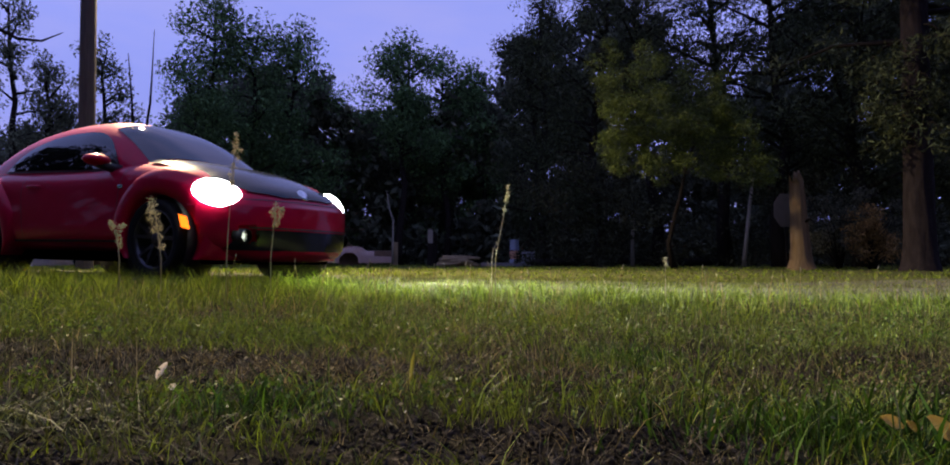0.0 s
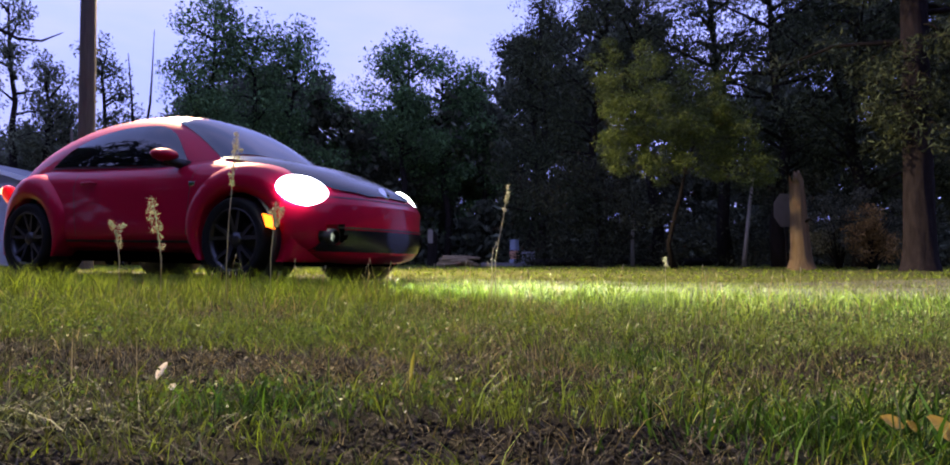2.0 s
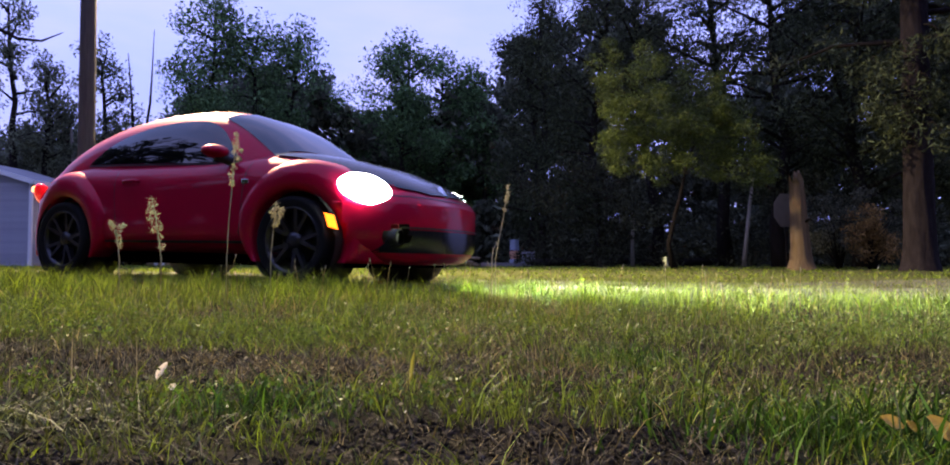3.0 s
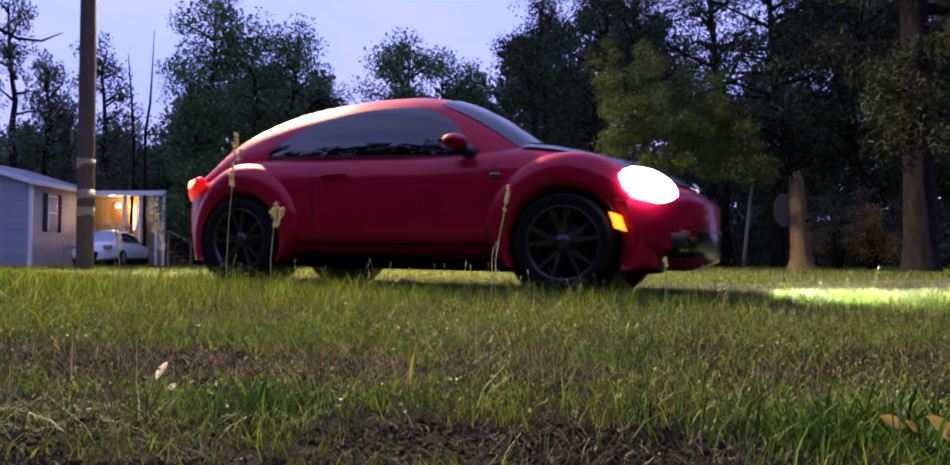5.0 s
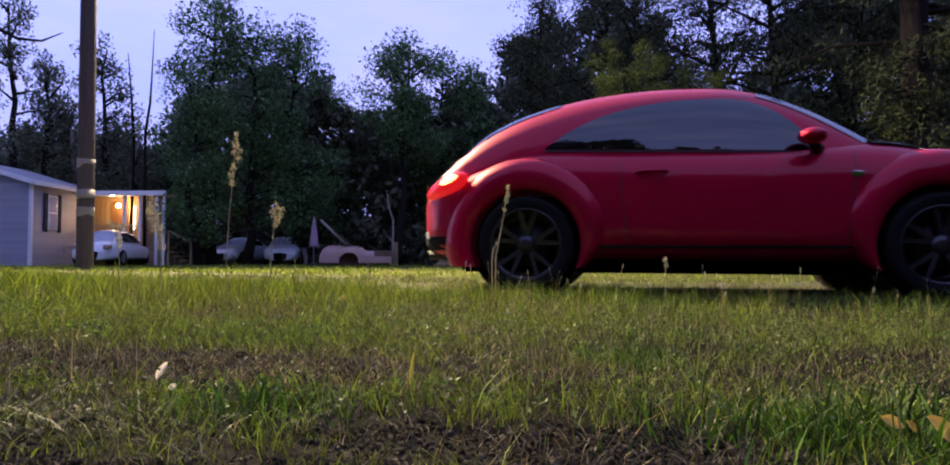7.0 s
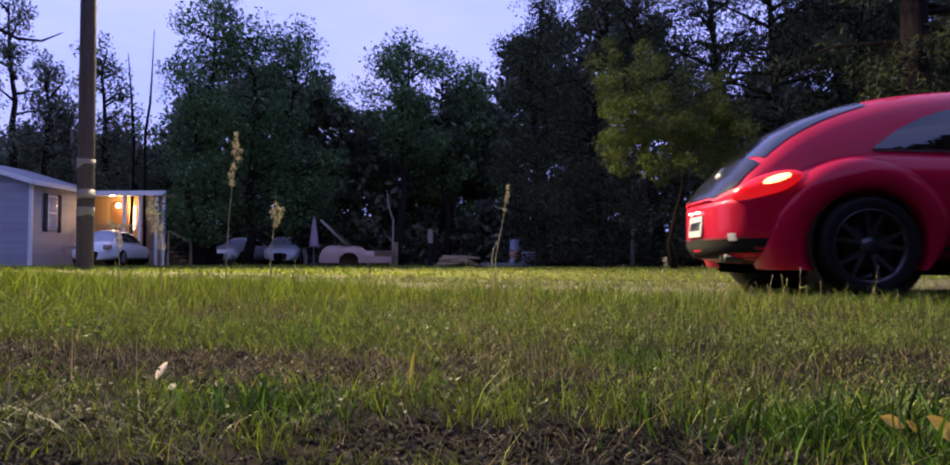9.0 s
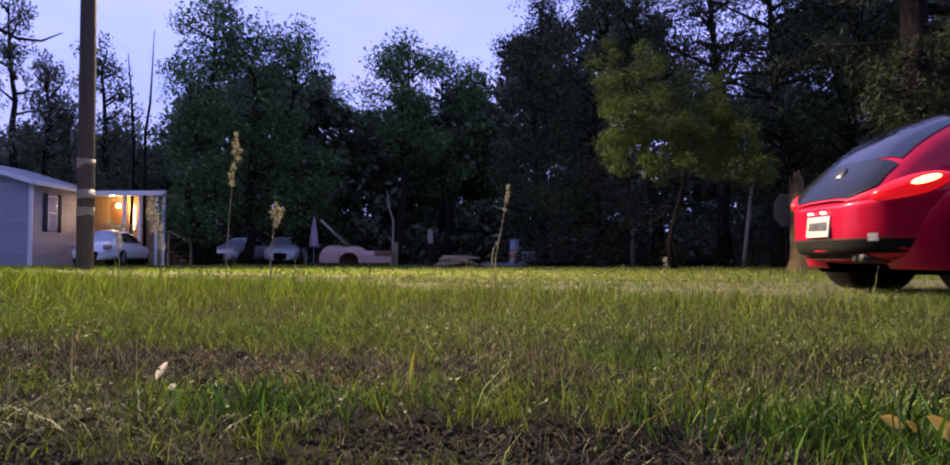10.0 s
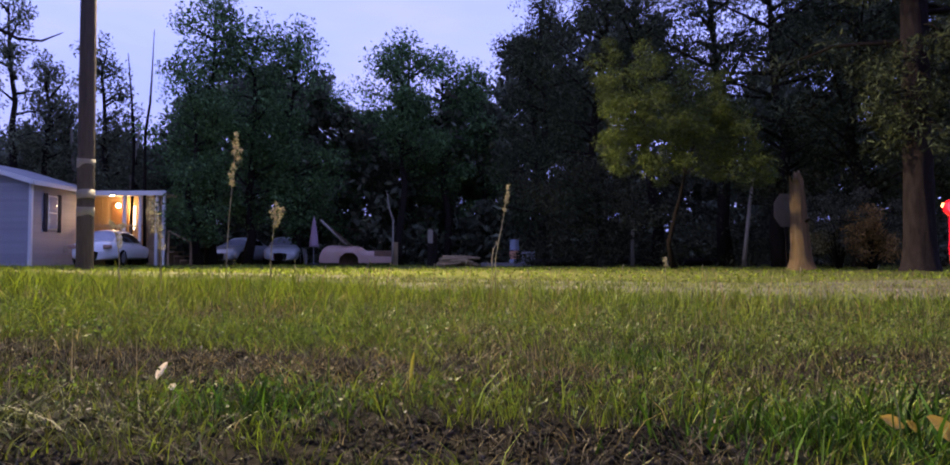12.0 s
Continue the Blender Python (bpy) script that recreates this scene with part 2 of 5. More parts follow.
def part(name, data, parent, label=""):
    """One mesh object under a thing or a part."""
    ob = new(name, data)
    ob.parent = parent
    return tagged(ob, label) if label else ob


def thing(name, at, label, category, group="", kind=""):
    ob = new(name)
    ob.matrix_basis = at
    ob.empty_display_size = 0.2
    return tagged(ob, label, category, group, kind)


def grid_mesh(name, fn, nu, nv, material, wrap_u=False, wrap_v=False):
    """A smooth sheet of nu x nv points, fn(i, j) giving each."""
    verts = [fn(i, j) for i in range(nu) for j in range(nv)]
    faces = []
    for i in range(nu if wrap_u else nu - 1):
        for j in range(nv if wrap_v else nv - 1):
            a, b = i, (i + 1) % nu
            c, d = j, (j + 1) % nv
            faces.append((a * nv + c, b * nv + c, b * nv + d, a * nv + d))
    return raw(name, verts, faces, material, True)


def box_bm(bm, x0, y0, z0, x1, y1, z1, bevel=0.0):
    r = bmesh.ops.create_cube(bm, size=1.0)
    vs = r["verts"]
    bmesh.ops.scale(bm, vec=(x1 - x0, y1 - y0, z1 - z0), verts=vs)
    bmesh.ops.translate(bm, vec=((x0 + x1) / 2, (y0 + y1) / 2, (z0 + z1) / 2), verts=vs)
    if bevel:
        es = list({ed for v in vs for ed in v.link_edges})
        bmesh.ops.bevel(bm, geom=es, offset=bevel, segments=2, affect="EDGES", profile=0.5)


def box(name, x0, y0, z0, x1, y1, z1, material, bevel=0.01):
    bm = bmesh.new()
    box_bm(bm, x0, y0, z0, x1, y1, z1, bevel)
    me = bpy.data.meshes.new(name)
    bm.to_mesh(me)
    bm.free()
    me.materials.append(material)
    return me


def lathe(name, profile, axis, n, material, smooth=True):
    """Turns a profile of (radius, height) round an axis 'x', 'y' or 'z'."""
    def at(i, j):
        r, h = profile[j]
        a = 2 * math.pi * i / n
        c, s = r * math.cos(a), r * math.sin(a)
        return {"z": (c, s, h), "y": (c, h, s), "x": (h, c, s)}[axis]
    me = grid_mesh(name, at, n, len(profile), material, wrap_u=True)
    if not smooth:
        me.polygons.foreach_set("use_smooth", [False] * len(me.polygons))
    return me


def tubes(name, lines, material, sides=6):
    """Tapered tubes: each line is a list of (x, y, z, radius)."""
    verts, faces = [], []
    for line in lines:
        base = len(verts)
        pts = [Vector(p[:3]) for p in line]
        for k, p in enumerate(pts):
            d = (pts[min(k + 1, len(pts) - 1)] - pts[max(k - 1, 0)]).normalized()
            u = d.cross(Vector((0.3, 1, 0.2))).normalized()
            w = d.cross(u)
            for s in range(sides):
                a = 2 * math.pi * s / sides
                verts.append(p + (u * math.cos(a) + w * math.sin(a)) * line[k][3])
        for k in range(len(pts) - 1):
            for s in range(sides):
                t2 = (s + 1) % sides
                faces.append((base + k * sides + s, base + k * sides + t2, base + (k + 1) * sides + t2, base + (k + 1) * sides + s))
        faces.append(tuple(base + s for s in range(sides))[::-1])
        faces.append(tuple(base + (len(pts) - 1) * sides + s for s in range(sides)))
    return raw(name, verts, faces, material, True)


def smooth_table(rows):
    xs, ys = np.array(rows, dtype=float).T
    def f(x):
        # cubic through the rows, with finite-difference slopes
        i = int(np.clip(np.searchsorted(xs, x) - 1, 0, len(xs) - 2))
        h = xs[i + 1] - xs[i]
        t = min(max((x - xs[i]) / h, 0.0), 1.0)
        def slope(k):
            if k == 0:
                return (ys[1] - ys[0]) / (xs[1] - xs[0])
            if k == len(xs) - 1:
                return (ys[-1] - ys[-2]) / (xs[-1] - xs[-2])
            return (ys[k + 1] - ys[k - 1]) / (xs[k + 1] - xs[k - 1])
        a, b = slope(i) * h, slope(i + 1) * h
        return float((2*t**3 - 3*t**2 + 1) * ys[i] + (t**3 - 2*t**2 + t) * a + (-2*t**3 + 3*t**2) * ys[i+1] + (t**3 - t**2) * b)
    return f


# ---------------------------------------------------------------- ground
LANE_ROWS = [(-40.0, 24.0), (-12.0, 11.8), (-5.0, 8.2), (-2.0, 6.75), (0.2, 5.95), (2.0, 5.75), (4.0, 6.0), (6.0, 6.6), (9.0, 7.6), (14.0, 8.5), (40.0, 10.5)]
lane_y = smooth_table(LANE_ROWS)


def slope_z(x):
    """The verge falls gently and levels out past the middle."""
    k = min(1.0, max(0.0, (x - 1.0) / 1.6))
    return -0.02 * max(-9.0, min(1.0, x)) - 0.014 * (k - 0.5 * k * k)


def ground_z(x, y):
    fade = 1.0 - min(max((y - 7.0) / 7.0, 0.0), 1.0)
    z = slope_z(x) * fade
    near = max(0.0, 1.0 - abs(y - 2.0) / 3.0)
    return z + 0.018 * near * noise.noise((x * 1.3, y * 1.3, 0.0)) + 0.012 * noise.noise((x * 0.4, y * 0.4, 5.0)) * min(1, y / 4 if y > 0 else 0)


def build_ground():
    xs = np.concatenate([np.linspace(-3000, -60, 8)[:-1], np.linspace(-60, -9, 35)[:-1], np.linspace(-9, 9, 110), np.linspace(9, 60, 35)[1:], np.linspace(60, 3000, 8)[1:]])
    ys = np.concatenate([[-2000, -300, -40, -8], np.linspace(-3, 10, 95), np.linspace(10, 60, 40)[1:], [90, 200, 600, 3000]])
    verts = [(x, y, ground_z(x, y)) for x in xs for y in ys]
    ny = len(ys)
    faces = [(i * ny + j, (i + 1) * ny + j, (i + 1) * ny + j + 1, i * ny + j + 1) for i in range(len(xs) - 1) for j in range(ny - 1)]
    g = new("ground", raw("ground", verts, faces, M["soil"], True))
    tagged(g, "uneven dusky yard soil under patchy grass", "ground", kind="structure")
    # the lane lies a little above the soil
    lx = np.linspace(-30, 30, 160)
    verts = []
    for x in lx:
        c = lane_y(x)
        for k, off in enumerate((-1.35, -0.7, 0.0, 0.7, 1.5, 2.1)):
            wob = 0.12 * noise.noise((x * 0.9, off, 2.0)) if k in (0, 5) else 0
            rut = -0.012 if k in (1, 3) else 0.0
            verts.append((x, c + off + wob, ground_z(x, c + off + wob) + (0.006 if k in (0, 5) else 0.016) + rut))
    faces = [(i * 6 + j, (i + 1) * 6 + j, (i + 1) * 6 + j + 1, i * 6 + j + 1) for i in range(len(lx) - 1) for j in range(5)]
    r = new("road", raw("road", verts, faces, M["lane"], True))
    tagged(r, "pale rutted dirt lane across the grass", "dirt lane", kind="structure")


build_ground()


# ---------------------------------------------------------------- the red car
Z0 = 0.60
tub_top = smooth_table([(-2.13, 0.63), (-2.08, 0.675), (-1.95, 0.73), (-1.75, 0.84), (-1.3, 1.0), (-0.6, 1.01), (0.4, 1.0), (0.95, 1.035), (1.3, 0.99), (1.6, 0.915), (1.85, 0.82), (2.02, 0.735), (2.13, 0.64), (2.18, 0.61)])
tub_bot = smooth_table([(-2.13, 0.30), (-2.0, 0.24), (-1.6, 0.20), (0.0, 0.20), (1.7, 0.17), (2.0, 0.165), (2.18, 0.23)])


def tub_w(x):
    if x > 0.85:
        return 0.86 * max(0.0, 1 - ((x - 0.85) / 1.33) ** 4.2) ** (1 / 2.4)
    if x < -0.85:
        return 0.86 * max(0.0, 1 - ((-x - 0.85) / 1.28) ** 3.6) ** (1 / 3.0)
    return 0.86 + 0.012 * math.cos(x / 0.85 * math.pi / 2)


def tub_n(x):
    return 4.2 - 1.4 * min(1, max(0, (x - 0.7) / 0.8))


def tub_taper(x):
    """The nose narrows above the bumper."""
    return 0.20 * min(1.0, max(0.0, (x - 1.2) / 0.6))


def tub_side(x, z):
    """Half width of the lower body at x and height z."""
    h = (tub_top(x) - Z0) if z > Z0 else (Z0 - tub_bot(x))
    k = min(1.0, abs(z - Z0) / max(h, 1e-4))
    n = tub_n(x) if z > Z0 else 5.0
    return tub_w(x) * max(0.0, 1 - k ** n) ** (1 / n) * (1 - tub_taper(x) * (k if z > Z0 else 0))


def tub_over(x, y):
    """Height of the lower body's top at x and y."""
    lo, hi = Z0, tub_top(x)
    for _ in range(22):
        m = (lo + hi) / 2
        lo, hi = (m, hi) if tub_side(x, m) > abs(y) else (lo, m)
    return lo


def tub_end(y, z, front):
    """x of the nose (front) or tail surface at y and z."""
    a, b = (0.9, 2.175) if front else (-0.9, -2.125)
    for _ in range(30):
        m = (a + b) / 2
        if tub_side(m, z) > abs(y) and tub_bot(m) < z < tub_top(m):
            a = m
        else:
            b = m
    return a


cab_top = smooth_table([(-2.11, 0.68), (-2.06, 0.755), (-1.96, 0.875), (-1.68, 1.14), (-1.45, 1.275), (-1.2, 1.365), (-0.9, 1.435), (-0.5, 1.48), (-0.2, 1.488), (0.1, 1.474), (0.35, 1.42), (0.6, 1.315), (0.85, 1.165), (1.06, 1.015)])
CAB_B, CAB_N = 0.66, 3.0


def cab_w(x):
    end = 1 - 0.40 * max(0.0, (-x - 1.88) / 0.23) ** 2.5
    return end * 0.775 - 0.14 * max(0.0, (-x - 0.5) / 1.5) ** 1.5 - 0.03 * max(0.0, x)


def cab_over(x, y):
    k = min(1.0, abs(y) / cab_w(x))
    return CAB_B + max(0.0, cab_top(x) - CAB_B) * (1 - k ** CAB_N) ** (1 / CAB_N)


def cab_side(x, z):
    k = min(1.0, max(0.0, z - CAB_B) / max(1e-4, cab_top(x) - CAB_B))
    return cab_w(x) * (1 - k ** CAB_N) ** (1 / CAB_N)


AXLE, WHEEL_R, ARCH = 1.2685, 0.328, 0.364
FENDER = [(0.50, 0.585), (0.62, 0.605), (0.72, 0.605), (0.80, 0.592), (0.855, 0.565), (0.89, 0.525), (0.905, 0.48), (0.905, 0.43), (0.895, 0.378), (0.87, 0.366), (0.80, 0.364)]


BEAM_Y, BEAM_Z = 0.60, 0.365


def bore(me, wide=0.075, local=None):
    """Opens the sheet where the added beam tubes look out."""
    bm = bmesh.new()
    bm.from_mesh(me)
    cut = []
    for f in bm.faces:
        c = f.calc_center_median()
        if local is not None:
            c = local @ c
        if c.x > 1.70 and math.hypot(abs(c.y) - BEAM_Y, c.z - BEAM_Z) < wide:
            cut.append(f)
    bmesh.ops.delete(bm, geom=cut, context="FACES")
    bm.to_mesh(me)
    bm.free()
    return me


def car_body(car):
    def section(i, j):
        x = -2.13 + 4.31 * (0.5 - 0.5 * math.cos(math.pi * i / 120))
        a = math.pi / 2 + 2 * math.pi * j / 96
        c, s = math.cos(a), math.sin(a)
        n = tub_n(x) if s > 0 else 5.0
        h = (tub_top(x) - Z0) if s > 0 else (Z0 - tub_bot(x))
        narrow = 1 - tub_taper(x) * (abs(s) ** (2 / n) if s > 0 else 0)
        return (x, -math.copysign(abs(c) ** (2 / n), c) * tub_w(x) * narrow, Z0 + math.copysign(abs(s) ** (2 / n), s) * h)
    me = grid_mesh("body", section, 121, 96, M["paint"], wrap_v=True)
    bm = bmesh.new()
    bm.from_mesh(me)
    cut = []
    for f in bm.faces:
        c = f.calc_center_median()
        for ax in (AXLE, -AXLE):
            if abs(c.y) > 0.52 and math.hypot(c.x - ax, c.z - WHEEL_R) < 0.43:
                cut.append(f)
    bmesh.ops.delete(bm, geom=list(set(cut)), context="FACES")
    bm.to_mesh(me)
    bm.free()
    part("body", bore(me, 0.085), car)
    # underbody box in flat black, painted in for the shade under the car
    part("underbody_shade", box("underbody_shade", -1.75, -0.70, 0.135, 1.75, 0.70, 0.23, M["void"], 0.03), car, "flat black underbody filling in the shade under the car")

    def cab(i, j):
        x = -2.108 + 3.15 * (i / 60) ** 1.25
        a = math.pi * j / 40
        c, s = math.cos(a), math.sin(a)
        return (x, math.copysign(abs(c) ** (2 / CAB_N), c) * cab_w(x), CAB_B + s ** (2 / CAB_N) * max(0.0, cab_top(x) - CAB_B))
    part("roof", grid_mesh("roof", cab, 61, 41, M["paint"]), car, "red rounded roof with thick pillars")


def car_fenders(car):
    for ax, front in ((AXLE, True), (-AXLE, False)):
        for side in (-1, 1):
            def ring(i, j, ax=ax, front=front, side=side):
                a = math.radians(-26 + 232 * i / 56)
                y, r = FENDER[j]
                # the fender stretches a little towards the car's end and tucks in low down
                end = math.cos(a) * (1 if front else -1)
                grow = 1.0 + 0.06 * max(0, end) * (r - 0.36) / 0.24
                tuck = (0.15 if front else 0.12) * max(0, end) ** 1.6 * (1 if r > 0.5 else 0.85)
                r2 = 0.364 + (r - 0.364) * grow * (1.0 if math.sin(a) > 0 else 1 + 0.25 * math.sin(a))
                if end < 0:
                    # on the door's side the bulge runs out towards the sill
                    low = min(1.0, max(0.0, (0.42 - math.sin(a)) / 0.80)) ** 1.3
                    r2 -= (r2 - 0.385) * 0.85 * low * (1 if r > 0.385 else 0)
                    tuck = 0.028 * low
                return (ax + r2 * math.cos(a), side * (y - tuck), max(0.17, WHEEL_R + r2 * math.sin(a)))
            part("fender", grid_mesh("fender", ring, 57, len(FENDER), M["paint"]), car)
            well = lathe("wheel_well", [(0.378, side * 0.86), (0.378, side * 0.55), (0.05, side * 0.54)], "y", 40, M["trim"])
            ob = part("wheel_well", well, car, "black wheel well liner")
            ob.location = (ax, 0, WHEEL_R)


def patch(name, fn, nu, nv, material):
    return grid_mesh(name, lambda i, j: fn(i / (nu - 1), j / (nv - 1)), nu, nv, material)


win_low = smooth_table([(-1.15, 0.990), (-0.5, 0.968), (0.2, 0.948), (0.66, 0.935)])
win_high = smooth_table([(-1.15, 1.000), (-0.95, 1.135), (-0.7, 1.240), (-0.35, 1.312), (0.0, 1.326), (0.20, 1.300), (0.40, 1.195), (0.63, 0.950)])


def car_glass(car):
    for side in (-1, 1):
        def win(u, v, side=side):
            x = -1.15 + 1.78 * u
            z = win_low(x) + (win_high(x) - win_low(x)) * v
            return (x, side * (cab_side(x, z) + 0.006), z)
        w = part("side_window", patch("side_window", win, 48, 12, M["glass"]), car, "dark tinted side window")
    def shield(u, v):
        y = (u - 0.5) * 2 * (0.66 - 0.12 * v)
        x = (1.02 - 0.10 * abs(2 * u - 1) ** 2) * (1 - v) + (0.33 - 0.07 * abs(2 * u - 1) ** 2) * v
        return (x + 0.004, y, cab_over(x, y) + 0.006)
    part("windshield", patch("windshield", shield, 25, 20, M["glass"]), car, "sloping windshield reflecting the sky")
    def rear(u, v):
        k = abs(2 * u - 1)
        y = (u - 0.5) * 2 * (0.52 - 0.05 * v)
        x = (-1.86 + 0.05 * k ** 2) * (1 - v) + (-1.02 - 0.05 * k ** 2) * v
        return (x - 0.003, y, cab_over(x, y) + 0.006)
    part("rear_window", patch("rear_window", rear, 25, 24, M["glass"]), car, "long dark sloping rear window")


def car_front(car):
    def hood(u, v):
        x = 0.93 + 1.15 * v
        w = (0.70 - 0.20 * v ** 1.6) * (1 - max(0, (v - 0.86) / 0.14) ** 2 * 0.45)
        y = (u - 0.5) * 2 * w
        return (x, y, tub_over(x, y) + 0.016)
    part("hood", patch("hood", hood, 25, 40, M["black_paint"]), car, "satin black hood between red fenders")
    def on_nose(y, z, out=0.006):
        return (tub_end(y, z, True) + out, y, z)
    def grille(u, v):
        y = (u - 0.5) * 2 * (0.70 - 0.06 * v)
        return on_nose(y, 0.25 + 0.165 * v)
    g = part("lower_grille", bore(patch("lower_grille", grille, 41, 10, M["black_paint"]), 0.06), car, "black lower grille opening")
    for k in range(3):
        def slat(u, v, k=k):
            y = (u - 0.5) * 2 * 0.48
            p = on_nose(y, 0.27 + 0.05 * k + 0.014 * v, 0.012)
            return p
        part("slat", patch("slat", slat, 17, 2, M["black_paint"]), g)
    def lip(u, v):
        y = (u - 0.5) * 2 * 0.60
        return on_nose(y, 0.425 + 0.012 * v, 0.010)
    part("lip", patch("lip", lip, 25, 2, M["rim"]), car, "thin bright lip over the grille")
    def seam(u, v):
        y = (u - 0.5) * 2 * 0.66
        return on_nose(y, 0.655 + 0.008 * v, 0.004)
    part("bumper_seam", patch("bumper_seam", seam, 25, 2, M["trim"]), car)
    # round badge, a plain disc
    bx = tub_end(0, 0.70, True)
    b = part("badge", lathe("badge", [(0.0, 0.012), (0.05, 0.012), (0.058, 0.006), (0.062, 0.0)], "x", 24, M["chrome"]), car, "plain round chrome badge")
    b.matrix_basis = pose(2.035, 0, 0.735, 0, -38, 0)
    for side in (-1, 1):
        # headlight: an oval dome on the fender's front
        def dome(i, j, r=1.0):
            a = 2 * math.pi * i / 28
            k = math.sin(math.pi / 2 * j / 7)
            return (0.082 * math.cos(math.pi / 2 * j / 7), 0.132 * k * math.cos(a), 0.20 * k * math.sin(a))
        n = Vector((0.56, side * 0.58, 0.59)).normalized()
        a = Vector((0.72, -side * 0.52, -0.30))
        a = (a - n * a.dot(n)).normalized()
        c = a.cross(n)
        at = Matrix.Translation((1.775, side * 0.70, 0.70)) @ Matrix((n, c, a)).transposed().to_4x4()
        ob = part("headlight", grid_mesh("headlight", dome, 28, 8, M["headlight"], wrap_u=True), car, "glowing white oval headlight")
        ob.matrix_basis = at
        # added emitter deep in a dark bumper tube, casting the headlights' beam on grass
        tube = part("projector", lathe("projector", [(0.0, -0.001), (0.047, 0.0), (0.047, 0.11), (0.050, 0.11), (0.050, -0.01), (0.0, -0.01)], "x", 20, M["void"]), car, "added black tube in the bumper that shapes the beam")
        tube.matrix_basis = Matrix.Translation((tub_end(BEAM_Y, BEAM_Z, True) - 0.105, side * BEAM_Y, BEAM_Z)) @ pose(0, 0, 0, 0, 1.0, side * 4)
        part("projector_lamp", lathe("projector_lamp", [(0.0, 0.004), (0.03, 0.004), (0.03, 0.001)], "x", 16, M["beam"]), tube, "added hidden emitter for the headlight beam")
        part("projector_ring", lathe("projector_ring", [(0.048, 0.112), (0.055, 0.110), (0.062, 0.095), (0.062, 0.0)], "x", 24, M["trim"]), tube, "dark ring round the added beam tube")
        def ind(u, v, side=side):
            x = 1.565 + 0.070 * u + 0.035 * (1 - v)
            z = 0.425 + 0.10 * v - 0.02 * u
            return (x, side * (0.905 - 0.36 * max(0, x - 1.55) - 0.01 * v), z)
        part("indicator", patch("indicator", ind, 7, 6, M["indicator"]), car, "glowing orange indicator lamp")
        # door mirror
        bm = bmesh.new()
        bmesh.ops.create_uvsphere(bm, u_segments=16, v_segments=10, radius=1.0)
        bmesh.ops.scale(bm, vec=(0.085, 0.12, 0.052), verts=bm.verts)
        me = bpy.data.meshes.new("mirror")
        bm.to_mesh(me)
        bm.free()
        me.materials.append(M["paint"])
        me.polygons.foreach_set("use_smooth", [True] * len(me.polygons))
        mi = part("mirror", me, car, "red door mirror on a black foot")
        mi.location = (0.53, side * 0.90, 1.005)
        foot = part("mirror_foot", tubes("mirror_foot", [[(0, 0, -0.03, 0.035), (0.05, -side * 0.10, -0.06, 0.04), (0.07, -side * 0.18, -0.07, 0.05)]], M["trim"]), mi)


def car_sides(car):
    for side in (-1, 1):
        def strip(z0, z1, x0, x1, out):
            def f(u, v):
                x, z = x0 + (x1 - x0) * u, z0 + (z1 - z0) * v
                return (x, side * (tub_side(x, z) + out * (0.35 + 0.65 * math.sin(math.pi * min(1, max(0, v))))), z)
            return f
        part("sill", patch("sill", strip(0.215, 0.30, -0.82, 0.82, 0.016), 20, 5, M["paint"]), car, "red sill strip along the door's foot")
        part("sill_shadow_strip", patch("sill_strip", strip(0.300, 0.322, -0.84, 0.84, 0.004), 20, 3, M["trim"]), car, "black strip above the sill")
        # door outline and handle
        def seam(x0, z0, x1, z1):
            def f(u, v):
                x, z = x0 + (x1 - x0) * u, z0 + (z1 - z0) * u
                return (x + 0.007 * v, side * (tub_side(x, z) + 0.003), z)
            return f
        part("door_seam", patch("door_seam", seam(-0.60, 0.34, -0.66, 0.93), 14, 2, M["trim"]), car)
        part("door_seam", patch("door_seam", seam(0.74, 0.36, 0.80, 0.93), 14, 2, M["trim"]), car)
        h = part("door_handle", tubes("door_handle", [[(-0.54, side * (tub_side(-0.5, 0.80) + 0.004), 0.80, 0.010), (-0.50, side * (tub_side(-0.5, 0.80) + 0.03), 0.805, 0.013), (-0.38, side * (tub_side(-0.4, 0.80) + 0.03), 0.808, 0.013), (-0.34, side * (tub_side(-0.4, 0.80) + 0.004), 0.806, 0.010)]], M["paint"], 8), car)
        def belt(u, v):
            x = -1.16 + 1.86 * u
            z = win_low(x) - 0.018 + 0.012 * v
            return (x, side * (cab_side(x, z) + 0.010), z)
        part("belt_trim", patch("belt_trim", belt, 30, 2, M["trim"]), car)
        bd = part("side_badge", box("side_badge", -0.035, -0.004, -0.018, 0.035, 0.004, 0.018, M["chrome"], 0.003), car, "small chrome side badge")
        bd.location = (0.80, side * (tub_side(0.80, 0.77) + 0.006), 0.77)


